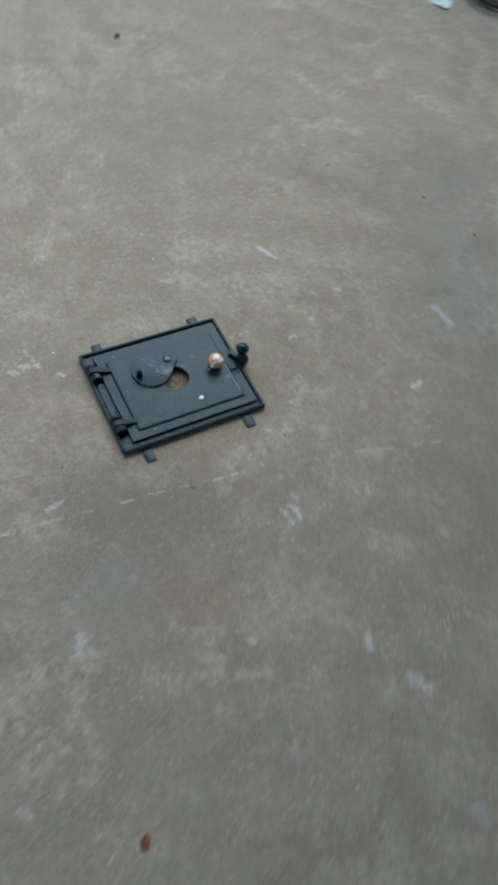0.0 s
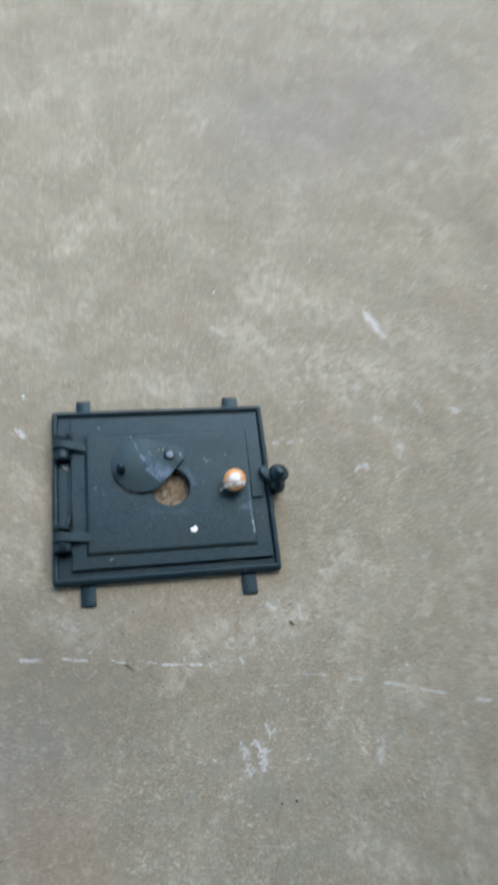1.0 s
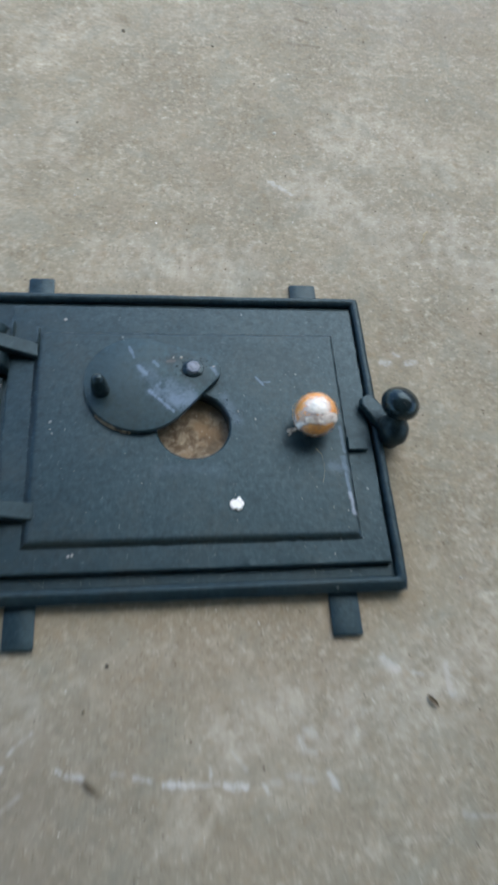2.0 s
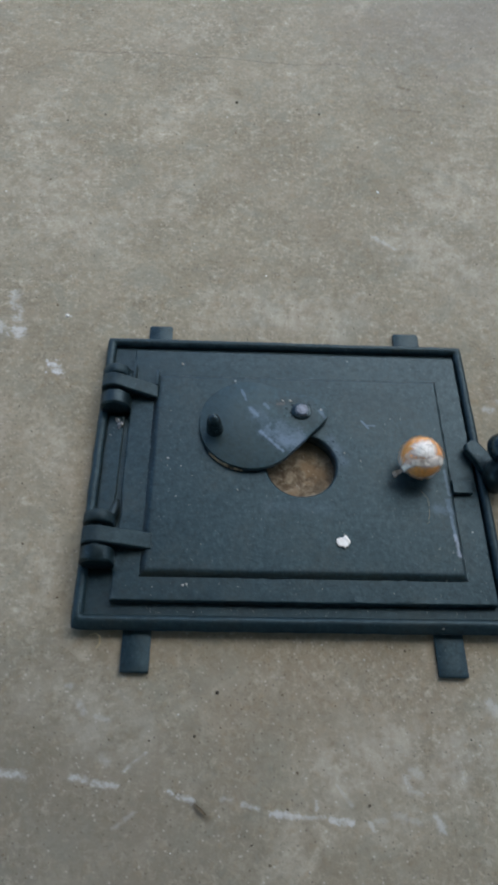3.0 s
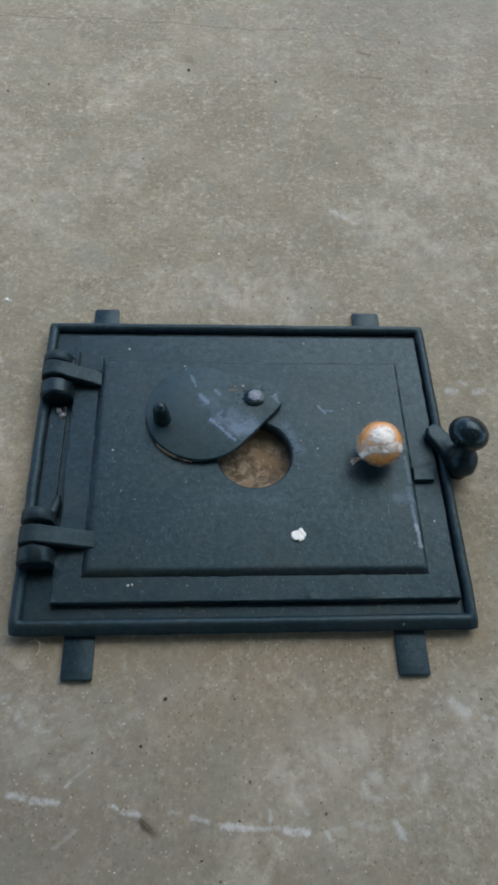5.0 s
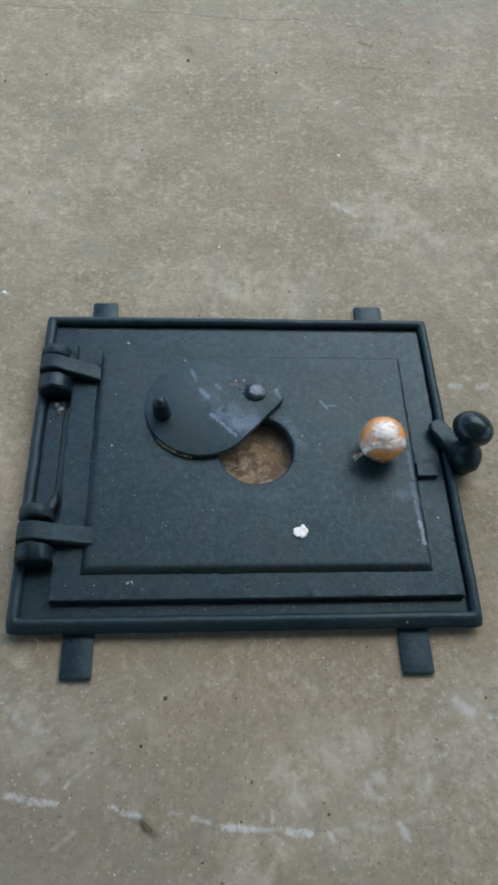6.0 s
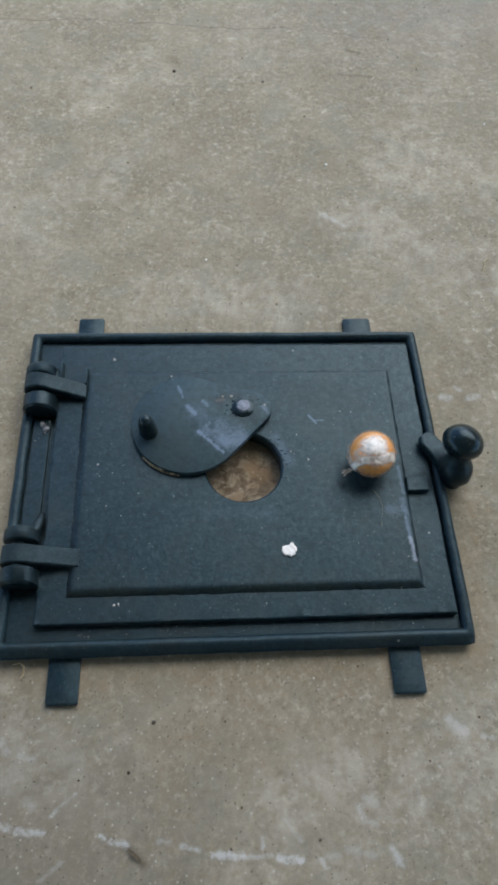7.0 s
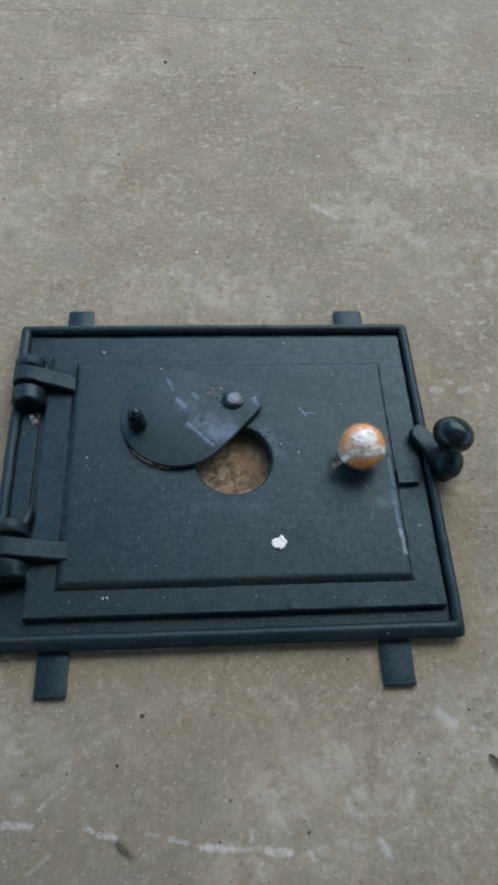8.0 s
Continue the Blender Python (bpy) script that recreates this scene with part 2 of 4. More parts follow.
def PAINT_MARKS():
    """The streaks of white paint on the slab: ends, half width, strength."""
    # the broken line just below the iron frame
    yield -0.164, -0.1035, -0.152, -0.1055, 0.0022, 0.75
    yield -0.147, -0.107, -0.130, -0.1085, 0.0022, 0.70
    yield -0.094, -0.1125, -0.091, -0.1135, 0.0016, 0.80
    yield -0.087, -0.116, -0.076, -0.118, 0.0021, 0.80
    yield -0.056, -0.117, -0.050, -0.118, 0.0018, 0.35
    yield -0.042, -0.121, -0.030, -0.1235, 0.0016, 0.60
    yield -0.021, -0.126, -0.002, -0.128, 0.0023, 0.90
    yield -0.001, -0.1285, 0.016, -0.129, 0.0015, 0.50
    yield 0.021, -0.130, 0.035, -0.131, 0.0023, 0.95
    yield 0.0105, -0.119, 0.0110, -0.124, 0.0013, 0.50
    yield 0.048, -0.131, 0.051, -0.136, 0.0017, 0.55
    yield 0.052, -0.130, 0.060, -0.131, 0.0018, 0.30
    yield 0.066, -0.127, 0.083, -0.131, 0.0026, 0.28
    yield 0.095, -0.128, 0.099, -0.136, 0.0025, 0.65
    # its faint continuation to both sides
    yield 0.190, -0.161, 0.227, -0.165, 0.0024, 0.34
    yield 0.262, -0.175, 0.278, -0.178, 0.0030, 0.45
    yield 0.318, -0.186, 0.350, -0.194, 0.0032, 0.60
    yield 0.372, -0.201, 0.410, -0.211, 0.0026, 0.45
    yield 0.462, -0.226, 0.480, -0.229, 0.0036, 0.50
    yield 0.506, -0.236, 0.530, -0.240, 0.0030, 0.45
    yield -0.222, -0.100, -0.197, -0.103, 0.0030, 0.70
    yield -0.312, -0.087, -0.286, -0.094, 0.0032, 0.45
    yield -0.405, -0.079, -0.345, -0.087, 0.0036, 0.38
    yield -0.366, -0.058, -0.336, -0.050, 0.0058, 0.62
    yield -0.470, -0.074, -0.455, -0.077, 0.0042, 0.55
    # scratches and small worn patches round the line
    yield -0.127, -0.100, -0.112, -0.087, 0.0014, 0.42
    yield -0.131, -0.136, -0.118, -0.126, 0.0013, 0.28
    yield -0.143, -0.090, -0.139, -0.094, 0.0026, 0.34
    yield -0.164, -0.053, -0.160, -0.060, 0.0026, 0.38
    yield -0.150, -0.063, -0.142, -0.066, 0.0026, 0.32
    yield -0.175, -0.041, -0.171, -0.041, 0.0020, 0.40
    yield 0.027, -0.108, 0.036, -0.121, 0.0015, 0.30
    yield 0.076, -0.103, 0.079, -0.111, 0.0024, 0.42
    yield 0.079, -0.111, 0.087, -0.114, 0.0015, 0.30
    yield 0.080, -0.096, 0.087, -0.101, 0.0026, 0.34
    yield 0.118, -0.097, 0.120, -0.104, 0.0019, 0.30
    yield 0.147, -0.051, 0.157, -0.060, 0.0036, 0.50
    yield 0.170, -0.063, 0.177, -0.065, 0.0020, 0.42
    yield 0.196, -0.058, 0.198, -0.080, 0.0030, 0.42
    # a burst splash and single dabs
    yield 0.126, -0.229, 0.130, -0.238, 0.0042, 0.75
    yield 0.106, -0.248, 0.112, -0.262, 0.0066, 0.80
    yield 0.086, -0.254, 0.090, -0.262, 0.0060, 0.62
    yield 0.116, -0.266, 0.114, -0.281, 0.0048, 0.72
    yield 0.088, -0.279, 0.092, -0.285, 0.0050, 0.55
    yield 0.073, -0.318, 0.074, -0.320, 0.0036, 0.50
    yield 0.299, -0.268, 0.287, -0.292, 0.0052, 0.42
    yield 0.556, -0.080, 0.584, -0.074, 0.0070, 0.60
    yield 0.410, 0.477, 0.436, 0.432, 0.0062, 0.75
    yield 0.335, 0.168, 0.351, 0.169, 0.0050, 0.70
    yield 0.421, 0.204, 0.426, 0.203, 0.0050, 0.42
    yield 0.469, 0.290, 0.476, 0.271, 0.0046, 0.48
    yield 0.538, 0.272, 0.550, 0.271, 0.0062, 0.52
    yield 0.387, 0.264, 0.392, 0.258, 0.0052, 0.36
    yield 0.354, 0.326, 0.366, 0.323, 0.0036, 0.36
    yield 0.770, 0.121, 0.782, 0.054, 0.0100, 0.42
    yield -0.228, 0.260, -0.222, 0.254, 0.0058, 1.10
    yield -0.272, 0.302, -0.268, 0.298, 0.0070, 0.70
    yield -0.300, 0.309, -0.290, 0.305, 0.0070, 0.60
    yield -0.334, 0.302, -0.318, 0.292, 0.0070, 0.55
    yield -0.282, 0.352, -0.274, 0.320, 0.0048, 0.42
    yield -0.225, 0.325, -0.222, 0.323, 0.0022, 0.80
    yield 0.192, 0.222, 0.199, 0.221, 0.0036, 0.62
    yield 0.206, 0.231, 0.210, 0.229, 0.0026, 0.42
    yield 0.217, 0.220, 0.224, 0.222, 0.0034, 0.52
    yield 0.105, 0.455, 0.126, 0.438, 0.0032, 0.50
    yield -0.108, -0.468, -0.103, -0.474, 0.0080, 0.50
    yield 0.112, -0.566, 0.104, -0.586, 0.0086, 0.62
    yield 0.154, -0.668, 0.172, -0.708, 0.0120, 0.60
    yield -0.155, -0.517, -0.103, -0.542, 0.0100, 0.34
    yield -0.395, -0.327, -0.410, -0.362, 0.0110, 0.36
    yield -0.585, -0.563, -0.572, -0.572, 0.0070, 0.42
    yield -0.130, -0.684, -0.124, -0.690, 0.0140, 0.28
    yield 0.131, -0.914, 0.133, -0.928, 0.0160, 0.38


def iron_material(name="painted_cast_iron", scuffs_and_shade=(), tint=1.0, rough=0.37):
    m = Nodes(name)
    co = m.coords()
    x, y, _ = m.xyz(co)
    big = m.noise(co, 14.0, 4)[0]
    mid = m.noise(co, 90.0, 4, 0.6)[0]
    fine = m.noise(co, 520.0, 3, 0.6)[0]
    col = m.mix(m.band(big, 0.35, 0.65), (0.0075 * tint, 0.0202 * tint, 0.0264 * tint), (0.0095 * tint, 0.0231 * tint, 0.0294 * tint))
    col = m.mix(m.band(mid, 0.55, 0.75, 0.0, 0.25), col, (0.013, 0.026, 0.034))
    col = m.mix(m.band(fine, 0.54, 0.72, 0.0, 0.60), col, (0.030, 0.055, 0.066))
    col = m.mix(m.band(fine, 0.46, 0.28, 0.0, 0.65), col, (0.003, 0.006, 0.007))
    # thin blackish and greenish blotches in the brushed paint
    blot = m.noise(co, 45.0, 5, 0.7, 0.3)[0]
    col = m.mix(m.band(blot, 0.53, 0.70, 0.0, 0.40), col, (0.0055, 0.0105, 0.0120))
    col = m.mix(m.band(blot, 0.47, 0.32, 0.0, 0.32), col, (0.0125, 0.0285, 0.0340))
    # close mottling of brush marks and dust
    mott = m.noise(co, 190.0, 4, 0.7, 0.4)[0]
    col = m.mix(m.band(mott, 0.52, 0.66, 0.0, 0.55), col, (0.019 * tint, 0.039 * tint, 0.046 * tint))
    col = m.mix(m.band(mott, 0.47, 0.33, 0.0, 0.55), col, (0.003, 0.0055, 0.006))
    # rubbed olive-brown patches
    rub = m.math("MULTIPLY", m.band(m.noise(co, 17.0, 5, 0.65, 0.4)[0], 0.44, 0.66), m.band(m.noise(co, 230.0, 4, 0.7)[0], 0.36, 0.60, 0.35, 1.0))
    col = m.mix(m.math("MULTIPLY", rub, 0.52), col, (0.023 * tint, 0.0265 * tint, 0.0215 * tint))
    # dust film in faint clouds and single bright grains
    dust = m.math("MULTIPLY", m.band(m.noise(co, 22.0, 5, 0.65, 0.5)[0], 0.48, 0.72), 0.010)
    col = m.mix(dust, col, (0.20, 0.26, 0.26))
    dots = m.cells(co, 137.0)
    one = m.math("MULTIPLY", m.band(dots["Distance"], 0.17, 0.09), m.band(m.xyz(dots["Color"])[0], 0.988, 0.991))
    col = m.mix(m.math("MULTIPLY", one, 0.45), col, (0.55, 0.55, 0.52))
    small = m.cells(co, 420.0)
    one = m.math("MULTIPLY", m.band(small["Distance"], 0.24, 0.12), m.band(m.xyz(small["Color"])[1], 0.93, 0.955))
    col = m.mix(m.math("MULTIPLY", one, 0.26), col, (0.30, 0.31, 0.31))
    wob = m.math("ADD", m.math("MULTIPLY", m.math("SUBTRACT", mid, 0.5), 1.6), m.math("MULTIPLY", m.math("SUBTRACT", fine, 0.5), 1.3))
    for ax, ay, bx, by, wide, power, shade in scuffs_and_shade:
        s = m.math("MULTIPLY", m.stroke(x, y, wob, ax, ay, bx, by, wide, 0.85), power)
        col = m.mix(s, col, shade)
    h = m.math("ADD", m.math("MULTIPLY", mid, 0.45), m.math("ADD", m.math("MULTIPLY", fine, 0.30), m.math("MULTIPLY", mott, 0.36)))
    nrm = m.bump(h, 0.29, 0.0014)
    gloss = m.math("ADD", m.band(mott, 0.32, 0.68, 0.04, -0.03), m.band(blot, 0.34, 0.66, -0.015, 0.025))
    return m.done(col, m.math("ADD", gloss, rough), nrm, spec=m.band(mott, 0.30, 0.70, 0.38, 0.44), sheen=(0.60, 0.87, 1.0))


def rust_material():
    m = Nodes("bare_rusty_iron")
    co = m.coords()
    a = m.noise(co, 160.0, 4, 0.65)[0]
    col = m.mix(m.band(a, 0.36, 0.52), (0.045, 0.036, 0.027), (0.36, 0.28, 0.18))
    return m.done(col, 0.75, m.bump(a, 0.4, 0.001))


def steel_material():
    m = Nodes("worn_rivet_steel")
    a = m.noise(m.coords(), 260.0, 3)[0]
    col = m.mix(m.band(a, 0.4, 0.62), (0.12, 0.145, 0.18), (0.24, 0.275, 0.33))
    return m.done(col, m.band(a, 0.3, 0.7, 0.45, 0.7), m.bump(a, 0.3, 0.0005), metal=0.25)


def wood_material():
    m = Nodes("varnished_orange_wood")
    co = m.coords()
    rings = m.n.new("ShaderNodeTexWave")
    m.l.new(co, rings.inputs["Vector"])
    rings.inputs["Scale"].default_value, rings.inputs["Distortion"].default_value = 90.0, 5.0
    a = m.noise(co, 75.0, 4)[0]
    col = m.mix(m.math("MULTIPLY", rings.outputs["Fac"], 0.35), (0.86, 0.36, 0.050), (0.66, 0.23, 0.030))
    col = m.mix(m.band(a, 0.45, 0.7, 0.0, 0.35), col, (0.80, 0.47, 0.18))
    return m.done(col, 0.32, coat=0.5)


def film_material():
    m = Nodes("crinkled_clear_film")
    co = m.coords()
    x, y, _ = m.xyz(co)
    a = m.noise(co, 95.0, 4, 0.6, 1.5)[0]
    b = m.noise(co, 300.0, 3, 0.6)[0]
    wob = m.math("SUBTRACT", a, 0.5)
    # milky layers of film along a fold; on top a painted white sky glint
    crown_glint = m.math("MULTIPLY", m.stroke(x, y, wob, 0.1062, 0.1430, 0.1110, 0.1438, 0.0072, 0.45), m.band(a, 0.34, 0.58, 0.55, 1.0))
    glint_core = m.math("MULTIPLY", m.stroke(x, y, wob, 0.1080, 0.1425, 0.1115, 0.1410, 0.0056, 0.6), 1.0)
    fold = m.math("MAXIMUM", m.stroke(x, y, wob, 0.094, 0.1345, 0.1108, 0.1318, 0.0022, 0.5), m.stroke(x, y, wob, 0.1108, 0.1318, 0.1245, 0.1365, 0.0028, 0.5))
    tail = m.stroke(x, y, wob, 0.080, 0.128, 0.0935, 0.136, 0.006, 0.4)
    milk_and_glint = m.math("MAXIMUM", m.math("MAXIMUM", crown_glint, glint_core), m.math("MAXIMUM", m.math("MULTIPLY", fold, m.band(a, 0.34, 0.58, 0.45, 0.92)), m.math("MULTIPLY", tail, 0.25)))
    alpha = m.math("ADD", milk_and_glint, m.band(a, 0.52, 0.70, 0.04, 0.22), clamp=True)
    bump = m.bump(m.math("ADD", a, m.math("MULTIPLY", b, 0.25)), 0.6, 0.005)
    m.done((1.0, 0.975, 0.90), 0.20, bump, spec=0.7)
    clear, gloss = m.n.new("ShaderNodeBsdfTransparent"), m.n.new("ShaderNodeBsdfGlossy")
    gloss.inputs["Roughness"].default_value = 0.10
    m.l.new(bump, gloss.inputs["Normal"])
    edge = m.n.new("ShaderNodeLayerWeight")
    edge.inputs["Blend"].default_value = 0.35
    m.l.new(bump, edge.inputs["Normal"])
    body, shell = m.n.new("ShaderNodeMixShader"), m.n.new("ShaderNodeMixShader")
    m.l.new(alpha, body.inputs[0])
    m.l.new(clear.outputs[0], body.inputs[1])
    m.l.new(m.bsdf.outputs[0], body.inputs[2])
    m.l.new(m.math("ADD", m.math("MULTIPLY", edge.outputs["Fresnel"], 0.30), 0.03, clamp=True), shell.inputs[0])
    m.l.new(body.outputs[0], shell.inputs[1])
    m.l.new(gloss.outputs[0], shell.inputs[2])
    m.l.new(shell.outputs[0], m.n["Material Output"].inputs["Surface"])
    return m.mat


def plain_material(name, c1, c2, scale, rough, relief=0.3, dist=0.001, spec=0.4):
    m = Nodes(name)
    co = m.coords()
    a = m.noise(co, scale, 5, 0.6)[0]
    return m.done(m.mix(m.band(a, 0.35, 0.65), c1, c2), rough, m.bump(a, relief, dist), spec=spec)


def island_material(name, c1, c2, rough):
    m = Nodes(name)
    g = m.n.new("ShaderNodeNewGeometry")
    return m.done(m.mix(g.outputs["Random Per Island"], c1, c2), rough, spec=0.3)


PALE = (0.17, 0.23, 0.32)
CONCRETE = concrete_material()
IRON = iron_material()
IRON_PANEL = iron_material("scuffed_iron_with_edge_shade", (
    # olive grime and painted shade darken the panel's four step edges
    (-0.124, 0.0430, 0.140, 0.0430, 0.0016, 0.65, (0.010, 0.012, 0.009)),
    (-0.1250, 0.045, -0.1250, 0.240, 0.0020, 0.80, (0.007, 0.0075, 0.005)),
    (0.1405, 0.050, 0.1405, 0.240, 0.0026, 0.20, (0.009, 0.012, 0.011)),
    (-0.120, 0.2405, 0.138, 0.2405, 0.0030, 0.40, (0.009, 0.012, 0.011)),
    (0.1362, 0.143, 0.1372, 0.119, 0.0013, 0.34, PALE),
    (0.1240, 0.106, 0.1350, 0.103, 0.0038, 0.26, PALE),
    (0.1355, 0.113, 0.1365, 0.098, 0.0024, 0.34, PALE),
    (0.1355, 0.098, 0.1368, 0.078, 0.0013, 0.48, PALE),
    (0.1368, 0.080, 0.1378, 0.063, 0.0015, 0.62, (0.34, 0.37, 0.44)),
    (0.066, 0.194, 0.072, 0.186, 0.0007, 0.5, PALE),
    (0.071, 0.189, 0.078, 0.189, 0.0006, 0.4, PALE),
    (0.036, 0.172, 0.046, 0.150, 0.0040, 0.20, PALE),
    # a wide darker patch in the upper right of the panel
    (0.060, 0.216, 0.110, 0.212, 0.0140, 0.45, (0.004, 0.006, 0.007)),
    (-0.02, 0.105, 0.03, 0.104, 0.0050, 0.05, PALE)))
IRON_DISC = iron_material("painted_disc_iron_scuffed", (
    # a broad lighter patch at the lower left, darker patches round the rivet
    (-0.0300, 0.165, -0.0550, 0.195, 0.0380, 0.55, (0.032, 0.048, 0.050)),
    (0.0000, 0.206, 0.0200, 0.192, 0.0120, 0.75, (0.005, 0.009, 0.010)),
    (-0.010, 0.208, 0.004, 0.210, 0.0050, 0.60, (0.007, 0.010, 0.010)),
    (-0.045, 0.221, -0.041, 0.210, 0.0010, 0.45, PALE),
    (-0.037, 0.200, -0.031, 0.193, 0.0022, 0.60, PALE),
    (-0.030, 0.194, -0.022, 0.183, 0.0060, 0.16, PALE),
    (-0.028, 0.176, -0.008, 0.156, 0.0011, 0.75, PALE),
    (-0.020, 0.176, -0.004, 0.164, 0.0065, 0.34, PALE),
    (-0.012, 0.180, 0.006, 0.168, 0.0075, 0.30, PALE),
    (-0.008, 0.166, 0.010, 0.170, 0.0050, 0.36, PALE),
    (-0.024, 0.206, -0.020, 0.201, 0.0014, 0.40, PALE),
    (0.027, 0.200, 0.031, 0.193, 0.0020, 0.50, PALE),
    (-0.012, 0.206, -0.006, 0.207, 0.0010, 0.16, (0.35, 0.22, 0.17))), tint=1.8, rough=0.44)
# variants of the door iron: darker tints, each with its own roughness
IRON_DULL = iron_material("dull_dark_iron", (), 0.75, 0.52)
IRON_RIM = iron_material("worn_rim_iron", (), 0.95, 0.46)
IRON_LUG = iron_material("black_lug_iron", (), 0.45, 0.40)
IRON_GLOSSY = iron_material("glossy_black_iron", (), 0.60, 0.22)
RUST, STEEL, WOOD, FILM = rust_material(), steel_material(), wood_material(), film_material()
CHALK = plain_material("white_plaster", (0.88, 0.87, 0.81), (0.95, 0.94, 0.89), 220.0, 0.85)
GATHER = plain_material("gathered_film", (0.20, 0.17, 0.14), (0.58, 0.53, 0.46), 500.0, 0.25, 0.4, 0.001, 0.7)
CRUMB = plain_material("grey_crumb", (0.30, 0.29, 0.26), (0.50, 0.48, 0.44), 900.0, 0.9)
PLASTER = plain_material("grey_plaster", (0.36, 0.35, 0.33), (0.44, 0.43, 0.40), 6.0, 0.9)
RUBBER = plain_material("black_cable_rubber", (0.012, 0.012, 0.014), (0.03, 0.03, 0.032), 60.0, 0.5)
PAPER = plain_material("pale_green_paper", (0.46, 0.66, 0.60), (0.60, 0.78, 0.72), 30.0, 0.8)
LEAF = plain_material("dry_red_brown_leaf", (0.20, 0.055, 0.03), (0.30, 0.11, 0.06), 120.0, 0.7)
STRAW = plain_material("dry_straw", (0.36, 0.28, 0.15), (0.50, 0.42, 0.26), 200.0, 0.7)
PEBBLE = plain_material("dark_pebble", (0.045, 0.038, 0.028), (0.13, 0.11, 0.08), 150.0, 0.8)
CLEAR = plain_material("shiny_glue", (0.02, 0.024, 0.028), (0.26, 0.28, 0.29), 700.0, 0.08, 0.5, 0.001, 0.6)
SHRED = plain_material("dry_brown_shred", (0.075, 0.060, 0.038), (0.17, 0.13, 0.08), 300.0, 0.9)
GRIT = island_material("dark_grit", (0.03, 0.025, 0.018), (0.20, 0.16, 0.11), 0.9)
GRIT_PALE = island_material("pale_grit", (0.45, 0.42, 0.36), (0.70, 0.68, 0.62), 0.85)


# ---------------------------------------------------------------- mesh helpers
def part(name, bm, material, parent=None, label="", smooth=40):
    """Links a bmesh as one mesh object under a thing or under a part."""
    bmesh.ops.recalc_face_normals(bm, faces=bm.faces)
    for f in bm.faces:
        f.smooth = smooth > 0
    for e in bm.edges:
        if len(e.link_faces) == 2 and e.calc_face_angle(0) > radians(smooth):
            e.smooth = False
    me = bpy.data.meshes.new(name)
    bm.to_mesh(me)
    bm.free()
    me.materials.append(material)
    ob = new(name, me)
    ob.parent = parent
    if label:
        tagged(ob, label)
    return ob


def thing(name, label, category, at=(0, 0, 0), group="", kind=""):
    ob = new(name)
    ob.empty_display_size = 0.02
    ob.location = at
    return tagged(ob, label, category, group, kind)


def rough_up(bm, amount, scale, seed=0.0):
    """Uneven casting: shifts the vertices by smooth noise."""
    for v in bm.verts:
        v.co += amount * noise.noise_vector(v.co * scale + Vector((seed, seed * 1.7, 0)))


def crumble(bm, rect, amount, scale, reach, seed=0.0):
    """Nicks along the outer edge of a casting; its flat face stays flat."""
    for v in bm.verts:
        gap = min(v.co.x - rect[0], rect[1] - v.co.x, v.co.y - rect[2], rect[3] - v.co.y)
        if gap < reach:
            n = noise.noise_vector(v.co * scale + Vector((seed, 0, seed)))
            v.co += amount * n * (0.5 + abs(noise.noise(v.co * scale * 0.23)) * 2.0)


def loft(rings, closed=True, caps=True):
    """Skins a list of rings that have the same number of points."""
    bm = bmesh.new()
    rows = [[bm.verts.new(p) for p in ring] for ring in rings]
    n = len(rows[0])
    for a, b in zip(rows, rows[1:]):
        for i in range(n if closed else n - 1):
            j = (i + 1) % n
            bm.faces.new((a[i], a[j], b[j], b[i]))
    if caps and closed:
        bm.faces.new(rows[0])
        bm.faces.new(rows[-1])
    return bm


def turned(profile, at, tilt=None, steps=40):
    """A lathe shape from (radius, height) pairs; tilt: a rotation matrix."""
    rings = []
    for r, h in profile:
        ring = []
        for i in range(steps):
            a = 2 * math.pi * i / steps
            p = Vector((r * math.cos(a), r * math.sin(a), h))
            if tilt is not None:
                p = tilt @ p
            ring.append(p + Vector(at))
        rings.append(ring)
    return loft(rings)


def box_points(x0, x1, y0, y1, step):
    """Points round a rectangle as shares (u, v) in -1..1, with the corners in."""
    nx, ny = max(2, round((x1 - x0) / step)), max(2, round((y1 - y0) / step))
    pts = [(-1 + 2 * i / nx, -1) for i in range(nx)] + [(1, -1 + 2 * i / ny) for i in range(ny)]
    return pts + [(1 - 2 * i / nx, 1) for i in range(nx)] + [(-1, 1 - 2 * i / ny) for i in range(ny)]


def plate(rect, profile, hole=None, hole_profile=(), step=0.006):
    """A rectangular casting: profile gives (inset, z) from its foot to its top; hole: centre x, y and radius."""
    x0, x1, y0, y1 = rect
    cx, cy, w, h = (x0 + x1) / 2, (y0 + y1) / 2, (x1 - x0) / 2, (y1 - y0) / 2
    uv = box_points(x0, x1, y0, y1, step)
    rings = [[Vector((cx + u * (w - d), cy + v * (h - d), z)) for u, v in uv] for d, z in profile]
    if hole is None:
        return loft(rings)
    hx, hy, r = hole
    around = [math.atan2(cy + v * h - hy, cx + u * w - hx) for u, v in uv]
    inner = [[Vector((hx + (r - d) * math.cos(a), hy + (r - d) * math.sin(a), z)) for a in around] for d, z in hole_profile]
    last, top_z = profile[-1]
    rings += [[Vector((cx + u * (w - d), cy + v * (h - d), top_z)) for u, v in uv] for d in (last + 0.002, last + 0.006)]
    rings += [[o.lerp(i, k) for o, i in zip(rings[-1], inner[0])] for k in (0.33, 0.66)]
    rings += inner
    return loft(rings + [rings[0]], caps=False)


